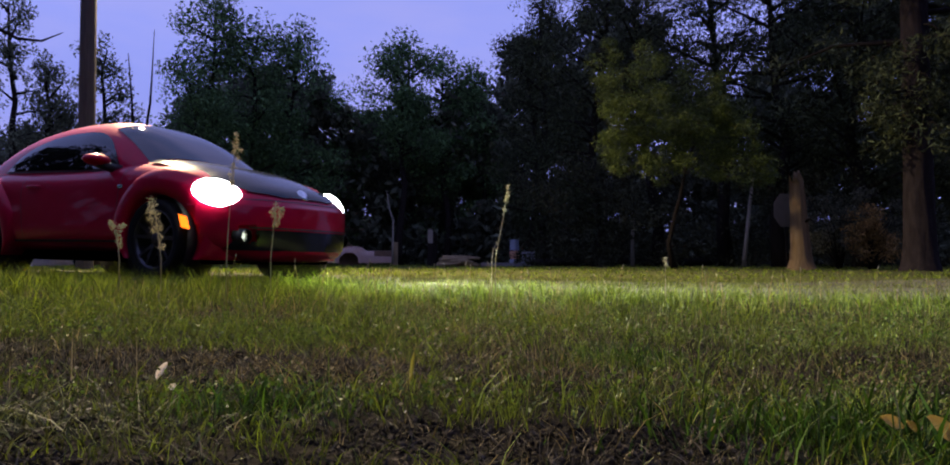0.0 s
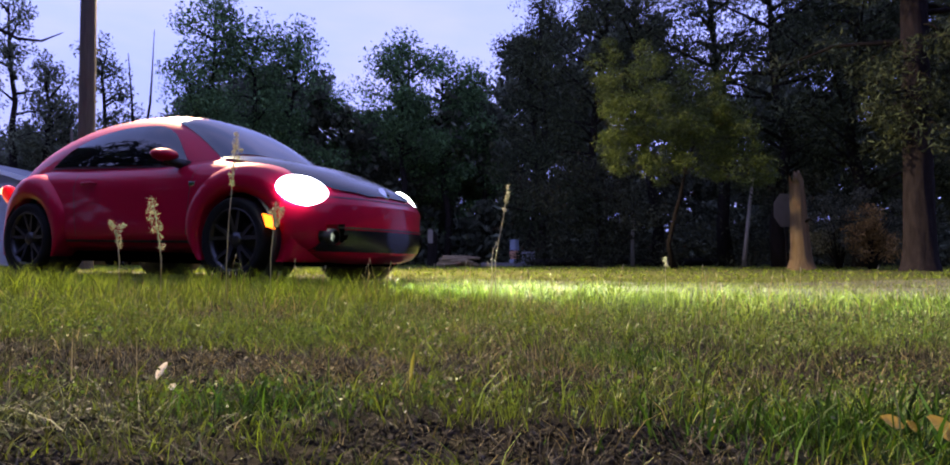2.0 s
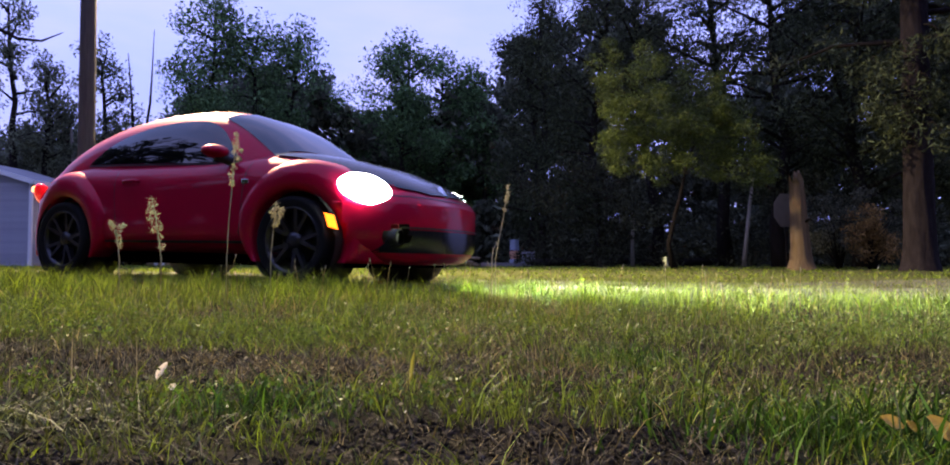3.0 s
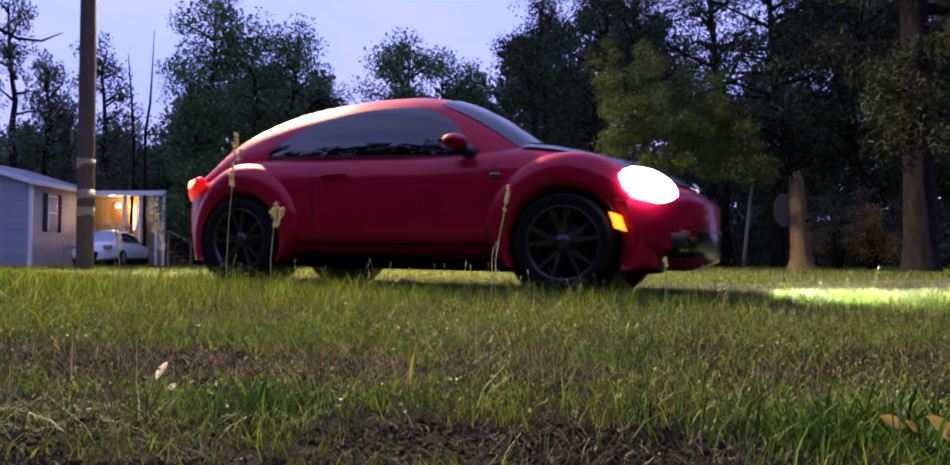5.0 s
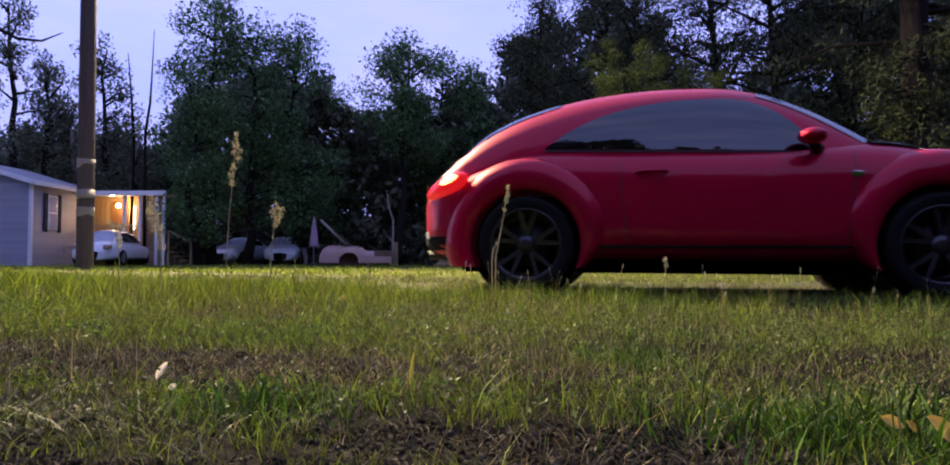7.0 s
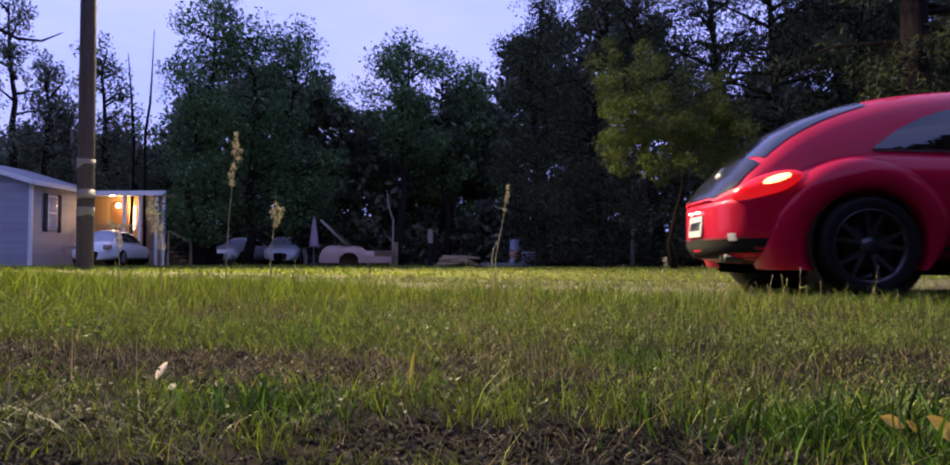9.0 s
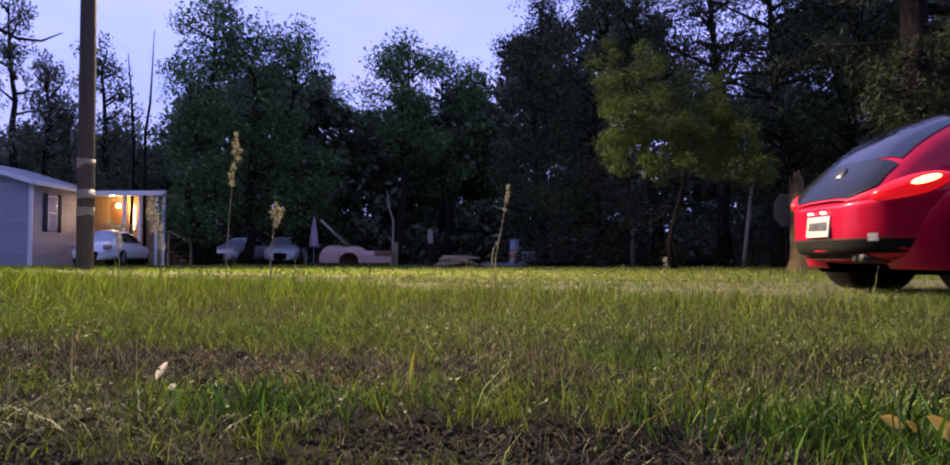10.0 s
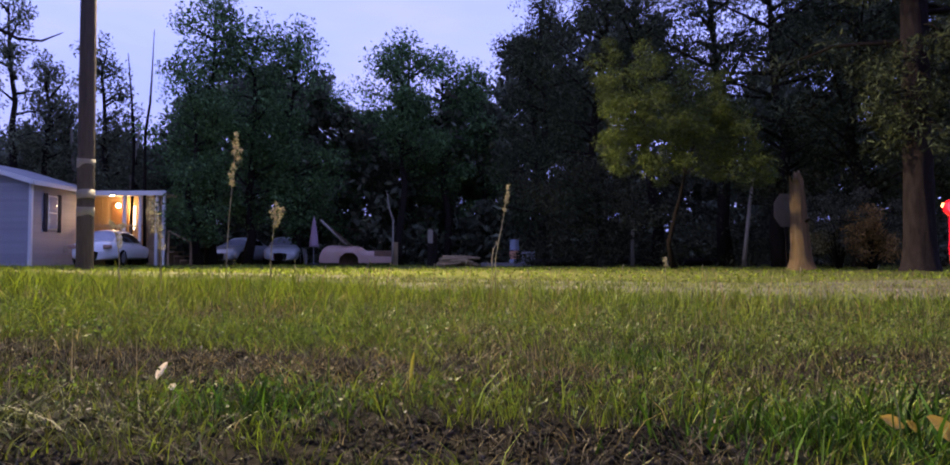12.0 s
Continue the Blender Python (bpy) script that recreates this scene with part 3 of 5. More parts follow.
def car_rear(car):
    def on_tail(y, z, out=0.006):
        return (tub_end(y, z, False) - out, y, z)
    def valance(u, v):
        y = (u - 0.5) * 2 * 0.74
        return on_tail(y, 0.205 + 0.18 * v, 0.008)
    part("valance", patch("valance", valance, 25, 5, M["tyre"]), car, "black lower rear valance")
    def hatch(u, v):
        k = abs(2 * u - 1)
        x = -2.098 + 0.25 * v ** 1.3
        y = (u - 0.5) * 2 * min(0.54, cab_w(x) * 0.93)
        return (x - 0.006, y, cab_over(x, y) + 0.005)
    part("hatch", patch("hatch", hatch, 25, 16, M["black_paint"]), car, "satin black hatch panel under the rear window")
    def line(u, v):
        y = (u - 0.5) * 2 * 0.62
        return on_tail(y, 0.388 + 0.008 * v, 0.010)
    part("bumper_line", patch("bumper_line", line, 25, 2, M["trim"]), car)
    px = tub_end(0, 0.50, False)
    pl = part("number_plate", box("number_plate", -0.006, -0.155, -0.08, 0.006, 0.155, 0.08, M["plate"], 0.004), car, "white number plate with dark bars")
    pl.matrix_basis = pose(px - 0.012, 0, 0.49, 0, 6, 0)
    for k in range(6):
        part("plate_mark", box("plate_mark", -0.0095, -0.125 + 0.042 * k, -0.03, -0.0065, -0.10 + 0.042 * k, 0.035, M["shutter"], 0), pl)
    for side in (-1, 1):
        part("plate_light", box("plate_light", px - 0.03, side * 0.09 - 0.025, 0.59, px - 0.012, side * 0.09 + 0.025, 0.602, M["plate_lamp"], 0.003), car, "small lamp over the plate")
        def refl(u, v, side=side):
            return on_tail(side * (0.50 + 0.06 * u), 0.372 + 0.055 * v, 0.012)
        part("rear_reflector", patch("rear_reflector", refl, 5, 5, M["plate"]), car, "pale reflector in the rear bumper")
        def oval(name, at, along, half, material, parent, label):
            bm = bmesh.new()
            bmesh.ops.create_uvsphere(bm, u_segments=20, v_segments=12, radius=1.0)
            bmesh.ops.scale(bm, vec=half, verts=bm.verts)
            me = bpy.data.meshes.new(name)
            bm.to_mesh(me)
            bm.free()
            me.materials.append(material)
            me.polygons.foreach_set("use_smooth", [True] * len(me.polygons))
            ob = part(name, me, parent, label)
            ob.matrix_basis = Matrix.Translation(at) @ Vector(along).to_track_quat("X", "Z").to_matrix().to_4x4()
            return ob
        t = oval("tail_light", (-1.865, side * 0.675, 0.742), (-0.27, -side * 0.24, -0.095), (0.25, 0.072, 0.075), M["tail_red"], car, "glowing red leaf-shaped tail light")
        oval("lamp_core", (-0.08, 0.012 * -side, 0.010), (1, 0, 0), (0.13, 0.068, 0.036), M["tail_core"], t, "bright lamp behind the lens")
    b = part("rear_badge", lathe("rear_badge", [(0.0, -0.010), (0.05, -0.010), (0.058, -0.005), (0.062, 0.0)], "x", 24, M["rim"]), car, "plain round dark badge")
    b.matrix_basis = pose(-1.945, 0, 0.905, 0, 38, 0)
    ex = part("exhaust", tubes("exhaust", [[(-1.7, -0.42, 0.24, 0.03), (-2.06, -0.42, 0.25, 0.032)], [(-1.7, -0.34, 0.24, 0.03), (-2.06, -0.34, 0.25, 0.032)]], M["trim"], 10), car, "twin exhaust tips")


def car_wheels(car):
    tyre_profile = [(0.235, -0.09), (0.29, -0.112), (0.309, -0.105), (0.321, -0.085), (0.325, -0.04), (0.325, 0.04), (0.321, 0.085), (0.309, 0.105), (0.29, 0.112), (0.235, 0.09)]
    made = []
    spokes_v, spokes_f = [], []
    def slab(a0, a1, r0, r1, y, w0, w1):
        base = len(spokes_v)
        for r, a, w in ((r0, a0, w0), (r1, a1, w1)):
            t = Vector((-math.sin(a), 0, math.cos(a)))
            c = Vector((r * math.cos(a), 0, r * math.sin(a)))
            for d, yy in ((-w, y - 0.0), (w, y - 0.0), (w, y - 0.05), (-w, y - 0.05)):
                spokes_v.append(c + t * d + Vector((0, yy - (0.02 if r == r0 else 0), 0)))
        for q in ((0, 1, 5, 4), (1, 2, 6, 5), (2, 3, 7, 6), (3, 0, 4, 7)):
            spokes_f.append(tuple(base + i for i in q))
    for k in range(5):
        a = 2 * math.pi * k / 5
        slab(a, a - 0.24, 0.045, 0.232, 0.085, 0.017, 0.012)
        slab(a, a + 0.24, 0.045, 0.232, 0.085, 0.017, 0.012)
    spokes = raw("spokes", spokes_v, spokes_f, M["rim"])
    tyre = lathe("wheel", tyre_profile, "y", 44, M["tyre"])
    barrel = lathe("rim", [(0.20, -0.09), (0.238, -0.085), (0.232, 0.06), (0.246, 0.092), (0.232, 0.096), (0.222, 0.06)], "y", 44, M["rim"])
    hub = lathe("hub", [(0.0, 0.078), (0.03, 0.078), (0.062, 0.066), (0.066, 0.03)], "y", 20, M["rim"])
    disc = lathe("brake_disc", [(0.0, 0.0), (0.15, 0.0), (0.15, -0.02)], "y", 28, M["trim"])
    for ax in (AXLE, -AXLE):
        for side in (-1, 1):
            w = part("wheel", tyre, car, "black tyre on a dark twin-spoke alloy rim")
            w.matrix_basis = pose(ax, side * 0.785, WHEEL_R)
            for nm, me in (("rim", barrel), ("spokes", spokes), ("hub", hub), ("brake_disc", disc)):
                o = part(nm, me, w)
                if side < 0:
                    o.rotation_euler = (0, 0, math.pi)
            made.append((w, ax, side))
    return made


def red_car():
    car = thing("car", pose(0, 0, 0), "red two-door compact car with black hood, headlights on, driving past", "car")
    car_body(car)
    car_fenders(car)
    car_glass(car)
    car_front(car)
    car_sides(car)
    car_rear(car)
    return car, car_wheels(car)


CAR, WHEELS = red_car()

# seconds, x, y, heading in degrees
DRIVE = [(0.0, -3.296, 6.963, -28.1), (0.5, -3.108, 6.893, -27.6), (1.0, -2.943, 6.804, -27.1), (1.5, -2.779, 6.701, -26.7),
         (2.0, -2.585, 6.593, -26.2), (2.5, -2.354, 6.474, -25.7), (3.0, -2.105, 6.351, -25.3), (3.6, -1.66, 6.165, -24.6), (4.2, -1.11, 5.955, -23.6), (4.8, -0.511, 5.739, -22.1),
         (5.0, -0.319, 5.683, -21.3), (5.5, 0.198, 5.570, -18.9), (6.0, 0.733, 5.464, -16.4), (6.5, 1.257, 5.367, -13.9),
         (7.0, 1.756, 5.299, -11.5), (7.2, 1.961, 5.281, -10.4), (8.0, 2.80, 5.295, -6.0), (8.8, 3.647, 5.350, -1.8), (9.0, 3.849, 5.369, -0.8),
         (9.5, 4.325, 5.406, 1.25), (10.0, 4.792, 5.527, 3.6), (10.5, 5.246, 5.716, 6.6), (11.0, 5.684, 5.984, 10.5), (11.5, 6.162, 6.332, 14.5), (12.0, 6.629, 6.723, 18.5)]


# ---------------------------------------------------------------- foliage helpers
def leaf_cloud(name, centres, radii, per, size, material, seed, flat=0.8, squash=0.75):
    """Many small leaf quads in clumps round the given centres."""
    rng = np.random.default_rng(seed)
    centres, radii = np.asarray(centres, float), np.asarray(radii, float)
    c = np.repeat(centres, per, axis=0)
    r = np.repeat(radii, per)
    d = rng.normal(size=(len(c), 3))
    d /= np.linalg.norm(d, axis=1)[:, None]
    d *= (rng.random(len(c)) ** 0.45 * r)[:, None]
    d[:, 2] *= squash
    p = c + d
    u = rng.normal(size=p.shape)
    u /= np.linalg.norm(u, axis=1)[:, None]
    w = np.cross(u, rng.normal(size=p.shape))
    w /= np.linalg.norm(w, axis=1)[:, None]
    s = size * (0.5 + rng.random(len(p)))
    u *= s[:, None]
    w *= (s * flat * 0.6)[:, None]
    verts = np.stack([p - u, p + w, p + u, p - w], axis=1).reshape(-1, 3)
    return bulk(name, verts, np.arange(len(verts)).reshape(-1, 4), material)


def tree_plan(seed, height, spread, crown_base, limbs, bend=0.25):
    """Trunk and limb lines of a tree, and the ends at which its leaf clumps sit."""
    rng = random.Random(seed)
    trunk, lines, ends = [], [], []
    x = y = 0.0
    n = 9
    r0 = height * 0.016 + 0.04
    for k in range(n):
        z = height * 0.96 * k / (n - 1)
        trunk.append((x, y, z - (0.1 if k == 0 else 0), r0 * (1 - 0.85 * k / (n - 1)) * (1.35 if k == 0 else 1)))
        x += rng.uniform(-bend, bend)
        y += rng.uniform(-bend, bend)
    lines.append(trunk)
    for k in range(limbs):
        f = crown_base + (1 - crown_base) * (k + rng.random()) / limbs
        z = height * f * 0.95
        i = min(n - 2, int(f * 0.95 / 0.96 * (n - 1)))
        bx, by = trunk[i][0], trunk[i][1]
        a = rng.uniform(0, 2 * math.pi)
        reach = spread * (0.35 + 0.75 * rng.random()) * math.sin(math.pi * min(0.93, max(0.12, (f - crown_base) / (1 - crown_base) * 0.82 + 0.16))) ** 0.7
        rise = rng.uniform(0.05, 0.5) * reach
        p1 = (bx + math.cos(a) * reach * 0.5, by + math.sin(a) * reach * 0.5, z + rise * 0.3)
        p2 = (bx + math.cos(a) * reach, by + math.sin(a) * reach, z + rise)
        lines.append([(bx, by, z - 0.2, r0 * 0.32), (*p1, r0 * 0.18), (*p2, 0.012)])
        ends += [p2, tuple((p1[q] + p2[q]) / 2 + rng.uniform(-0.3, 0.3) for q in range(3))]
        if rng.random() < 0.6:
            ends.append(tuple(p1[q] + rng.uniform(-0.5, 0.5) for q in range(3)))
    ends.append((x, y, height))
    return lines, ends


def tree(at, seed, height, spread, crown_base, limbs, clump, per, size, leaf, bark, label, category="tree", group="", flat=0.8):
    t = thing("tree", at, label, category, group)
    lines, ends = tree_plan(seed, height, spread, crown_base, limbs)
    part("trunk", tubes("trunk", lines, bark, 7), t)
    rng = np.random.default_rng(seed + 50)
    part("crown", leaf_cloud("crown", ends, clump * (0.6 + 0.7 * rng.random(len(ends))), per, size, leaf, seed, flat), t)
    return t


def spot(u, d, z=0.0, turn=0.0):
    """A place at depth d in the direction u across the view, standing on the ground."""
    x = (u - 784) / 1150 * d
    return pose(x, d, ground_z(x, d) + z, 0, 0, turn)


def top_height(v, d):
    return 0.23 + (430 - v) / 1150 * d


# ---------------------------------------------------------------- woods behind the yard
def woods():
    G1 = "broadleaf trees behind the yard"
    ivy = "tall broadleaf tree with dense dusky green crown"
    rows = [(350, 0, 30, 2.5, 0.25, 26, 1.05, 60, 0.15, 1), (405, 35, 31, 2.2, 0.2, 24, 1.0, 60, 0.15, 2), (492, 42, 32, 2.0, 0.15, 26, 0.95, 60, 0.15, 3),
            (330, 120, 29, 1.7, 0.1, 18, 0.9, 60, 0.14, 4), (655, 60, 34, 2.7, 0.52, 22, 0.95, 55, 0.16, 5), (735, 85, 36, 2.0, 0.3, 18, 0.9, 55, 0.16, 6),
            (800, 118, 38, 2.2, 0.2, 20, 1.0, 55, 0.17, 7), (570, 150, 37, 1.8, 0.1, 18, 0.9, 45, 0.15, 8), (690, 165, 37, 2.2, 0.1, 18, 0.9, 40, 0.15, 9)]
    for u, v, d, spread, cb, limbs, clump, per, size, seed in rows:
        tree(spot(u, d), seed, top_height(v, d), spread, cb, limbs, clump, int(per * 3.4), size * 0.5, M["leaf"], M["bark"], ivy, group=G1)
    thin = "thin sparse tree with open crown against the sky"
    for u, v, d, spread, cb, limbs, seed in ((10, -20, 31, 2.0, 0.3, 16, 11), (80, 85, 32, 1.4, 0.35, 15, 12), (182, 68, 31, 1.15, 0.3, 15, 13), (222, 178, 33, 1.0, 0.2, 12, 14), (50, 150, 34, 1.5, 0.2, 14, 15), (130, 165, 35, 1.4, 0.2, 14, 16)):
        tree(spot(u, d), seed, top_height(v, d), spread, cb, limbs, 0.7, 110, 0.075, M["leaf_hazed"], M["bark"], thin, group=G1)
    G2 = "dark pines at the wood's edge"
    pine = "tall dark pine with drooping ragged branches"
    for u, v, d, spread, cb, limbs, clump, per, seed in ((905, -30, 29, 2.3, 0.12, 34, 0.95, 55, 21), (985, -60, 26, 2.3, 0.12, 34, 0.95, 55, 22), (870, 60, 31, 1.6, 0.1, 24, 0.9, 50, 23),
                                                      (1085, -80, 25, 2.3, 0.5, 22, 0.8, 45, 24), (1290, -160, 22, 3.2, 0.22, 44, 1.0, 60, 25), (1420, -160, 21, 3.2, 0.2, 44, 1.0, 60, 26),
                                                      (1590, -160, 21, 3.0, 0.15, 40, 1.0, 60, 27), (1200, -140, 24, 2.6, 0.3, 34, 0.95, 50, 28), (1700, -160, 19, 3, 0.15, 34, 1.0, 50, 29)):
        tree(spot(u, d), seed, top_height(v, d), spread, cb, limbs, clump, int(per * 3.6), 0.075, M["leaf_dark"], M["bark"], pine, group=G2, flat=0.45)
    # undergrowth that closes the wood's foot
    rng = np.random.default_rng(77)
    cs, rs = [], []
    skyline = smooth_table([(-120, 7.0), (150, 7.6), (270, 7.0), (310, 10.2), (420, 11.6), (510, 11.2), (560, 9.2), (620, 8.6), (700, 9.8), (760, 10.6), (820, 10.2),
                            (860, 14.0), (1080, 15.5), (1130, 11.5), (1190, 9.6), (1250, 11.0), (1300, 16.0), (1750, 16.0)])
    for k in range(2100):
        d = rng.uniform(36, 47)
        u = rng.uniform(-110, 1690)
        hi = skyline(u) * (0.92 + 0.16 * noise.noise((u * 0.03, d * 0.2, 1.0)))
        cs.append(((u - 784) / 1150 * d, d, rng.uniform(0, 1) ** 0.8 * hi * d / 40))
        rs.append(rng.uniform(0.6, 1.35))
    for k in range(500):
        d = rng.uniform(36, 44)
        cs.append(((rng.uniform(-110, 1690) - 784) / 1150 * d, d, rng.uniform(0, 1.8)))
        rs.append(rng.uniform(0.8, 1.4))
    wood = new("far_woods", leaf_cloud("far_woods", cs, rs, 110, 0.215, M["leaf_veiled"], 5))
    tagged(wood, "dense dark undergrowth closing the wood's edge", "woods", kind="stuff")
    cs, rs = [], []
    for k in range(260):
        d = rng.uniform(21, 31)
        u = rng.uniform(860, 1800)
        cs.append(((u - 784) / 1150 * d, d, rng.uniform(0, 1) ** 1.2 * 3.6))
        rs.append(rng.uniform(0.5, 1.0))
    low = new("understory", leaf_cloud("understory", cs, rs, 170, 0.085, M["leaf_low"], 7, 0.5))
    tagged(low, "dark scrubby understory beneath the pines", "undergrowth", kind="stuff")
    # woods behind the camera, mirrored in the car windows, with unseen side rings added
    cs, rs = [], []
    for k in range(2300):
        # the side rings only block sky and darken the car's reflections
        if k % 5 == 0:
            x, y, tall = rng.uniform(-34, -18), rng.uniform(-26, 12), 12.0
        elif k % 5 == 1:
            x, y, tall = rng.uniform(15, 30), rng.uniform(-26, 13), 15.0
        else:
            x, y = rng.uniform(-34, 34), rng.uniform(-26, -9)
            # lower in the middle, so that more sky light reaches the car's side
            gap = math.exp(-((x - 4.0) / 7.0) ** 4)
            tall = (16.5 + 3.0 * math.sin(x * 0.35) + 2.0 * math.sin(x * 0.9)) * (1 - 0.64 * gap)
        cs.append((x, y, rng.uniform(0, 1) * tall))
        rs.append(rng.uniform(1.0, 2.0))
    back = new("woods_behind", leaf_cloud("woods_behind", cs, rs, 45, 0.45, M["leaf_dark"], 6))
    tagged(back, "unseen woods set round to block sky and darken reflections", "woods", kind="stuff")
    # the low bough with lit yellow-green foliage
    cs, rs = [], []
    for k in range(210):
        a, b = rng.uniform(-1, 1), rng.normal(0, 1)
        u = 1115 + 135 * a + 20 * b
        v = 205 + 50 * b + 0.15 * (u - 1100)
        if v > 300 or u < 985:
            continue
        d = 16.5 + rng.uniform(-0.9, 0.9)
        cs.append(((u - 784) / 1150 * d - 4.9, d - 17, top_height(v, d)))
        rs.append(rng.uniform(0.16, 0.42))
    t = thing("tree", pose(4.9, 17, 0), "cedar with drooping yellow-green boughs under dark pines", "tree")
    lines, _ = tree_plan(91, 5.2, 1.2, 0.4, 8)
    lines = [[(x + 0.3, y + 1.1, z, r * 0.55) for x, y, z, r in ln] for ln in lines]
    part("trunk", tubes("trunk", lines, M["bark"], 7), t)
    part("crown", leaf_cloud("crown", cs, rs, 260, 0.042, M["leaf_yellow"], 92, 0.35), t)


woods()


def right_side():
    # stripped dying trunk
    t = thing("dead_tree", spot(1322, 16), "dying tree trunk stripped to pale wood, lit warmly", "tree")
    def bark_ring(i, j):
        z = 2.15 * j / 30
        a = 2 * math.pi * i / 26
        flare = 1 + 0.55 * math.exp(-z / 0.16) * (1 + 0.5 * math.sin(5 * a + 1))
        r = (0.235 - 0.042 * z) * flare * (1 + 0.10 * noise.noise((math.cos(a) * 2, math.sin(a) * 2, z * 0.8)) + 0.06 * math.sin(7 * a + z))
        if j == 30:
            z += 0.12 * math.sin(3 * a)
        return (r * math.cos(a) - 0.045 * z + 0.03, r * math.sin(a), z - 0.05)
    part("trunk", grid_mesh("trunk", bark_ring, 26, 31, M["stripped"], wrap_u=True), t)
    part("splinter", tubes("splinter", [[(-0.12, -0.1, 2.0, 0.09), (-0.13, -0.08, 2.15, 0.05), (-0.14, -0.05, 2.26, 0.01)], [(-0.02, 0.05, 2.0, 0.1), (0.0, 0.05, 2.3, 0.02)]], M["stripped"], 6), t)
    part("limb", tubes("limb", [[(-0.05, 0, 1.0, 0.05), (0.1, -0.22, 1.15, 0.03), (0.16, -0.3, 1.1, 0.012)]], M["bark"], 6), t)
    part("bark_slab", grid_mesh("bark_slab", lambda i, j: (0.20 + 0.05 * math.sin(i) - 0.09 * 1.6 * j / 12, -0.08 + 0.12 * i / 3, 0.02 + 1.7 * j / 12), 4, 13, M["bark"]), t)
    # octagonal sign seen from behind
    s = thing("road_sign", spot(1297, 16.7, 0, 28), "octagonal road sign seen from its bare metal back", "sign")
    bm = bmesh.new()
    bmesh.ops.create_cone(bm, cap_ends=True, segments=8, radius1=0.43, radius2=0.43, depth=0.008)
    bmesh.ops.rotate(bm, cent=(0, 0, 0), matrix=Euler((radians(90), 0, 0)).to_matrix() @ Euler((0, 0, radians(22.5))).to_matrix(), verts=bm.verts)
    me = bpy.data.meshes.new("sign_face")
    bm.to_mesh(me)
    bm.free()
    me.materials.append(M["sign_back"])
    f = part("sign_face", me, s)
    f.location = (0, 0, 1.42)
    part("post", box("post", 0.05, 0.008, -0.3, 0.10, 0.05, 1.8, M["bark"], 0.004), s)
    # great pine trunk
    p = thing("pine", spot(1519, 14.5), "massive dark pine trunk with rough bark", "tree")
    def big(i, j):
        z = 11.0 * j / 44
        a = 2 * math.pi * i / 30
        r = (0.295 - 0.010 * z) * (1 + 0.5 * math.exp(-z / 0.25)) * (1 + 0.05 * math.sin(9 * a + 3 * z) + 0.10 * noise.noise((math.cos(a) * 3, math.sin(a) * 3, z * 1.5)))
        return (r * math.cos(a), r * math.sin(a), z - 0.1)
    part("trunk", grid_mesh("trunk", big, 30, 45, M["pine_bark"], wrap_u=True), p)
    lines, ends = [], []
    rng = random.Random(8)
    for k in range(16):
        a, z = rng.uniform(0, 6.28), rng.uniform(4.2, 10)
        e1 = (math.cos(a) * 1.6, math.sin(a) * 1.6, z + 0.2)
        e2 = (math.cos(a) * 3.0, math.sin(a) * 3.0, z - 0.1)
        lines.append([(0, 0, z, 0.07), (*e1, 0.04), (*e2, 0.012)])
        ends += [e1, e2]
    for ln in lines:
        part("limb", tubes("limb", [ln], M["bark"], 6), p)
    for k in range(22):
        a, z = rng.uniform(2.4, 5.2), rng.uniform(2.2, 6.5)
        out = rng.uniform(0.6, 1.5)
        tip = (math.cos(a) * out, math.sin(a) * out, z)
        part("limb", tubes("limb", [[(0, 0, z + 0.5, 0.03), (tip[0] * 0.6, tip[1] * 0.6, z + 0.35, 0.02), (*tip, 0.006)]], M["bark"], 5), p)
        ends.append(tip)
    part("crown", leaf_cloud("crown", ends, [0.8] * 32 + [0.55] * 22, 200, 0.075, M["leaf_dark"], 9, 0.35), p)
    # shrubs
    def shrub(u, d, w, h, leaf, twig, n, seed, label, size=0.045):
        b = thing("shrub", spot(u, d), label, "shrub")
        rng = random.Random(seed)
        lines, ends = [], []
        for k in range(n):
            a = rng.uniform(0, 6.28)
            rr = w * rng.random() ** 0.6
            hh = h * (0.25 + 0.75 * rng.random())
            e = (math.cos(a) * rr, math.sin(a) * rr, hh)
            lines.append([(rng.uniform(-.05, .05), 0, -0.02, 0.016), (e[0] * 0.4, e[1] * 0.4, hh * 0.6, 0.010), (*e, 0.003)])
            ends += [e, (e[0] * 0.8, e[1] * 0.8, hh * 0.75)]
        for ln in lines:
            part("stem", tubes("stem", [ln], twig, 5), b)
        part("foliage", leaf_cloud("foliage", ends, [0.22] * len(ends), 90, size, leaf, seed, 0.4), b)
    shrub(1437, 17.0, 0.55, 1.5, M["leaf_rust"], M["bark"], 26, 31, "rusty dying shrub with orange-brown foliage")
    shrub(1385, 18.0, 0.75, 2.0, M["leaf_grey"], M["bark"], 26, 32, "grey-green scrub with bare twigs")
    shrub(1445, 18.0, 0.7, 2.1, M["leaf_grey"], M["bark"], 24, 33, "grey-green scrub with bare twigs")


right_side()


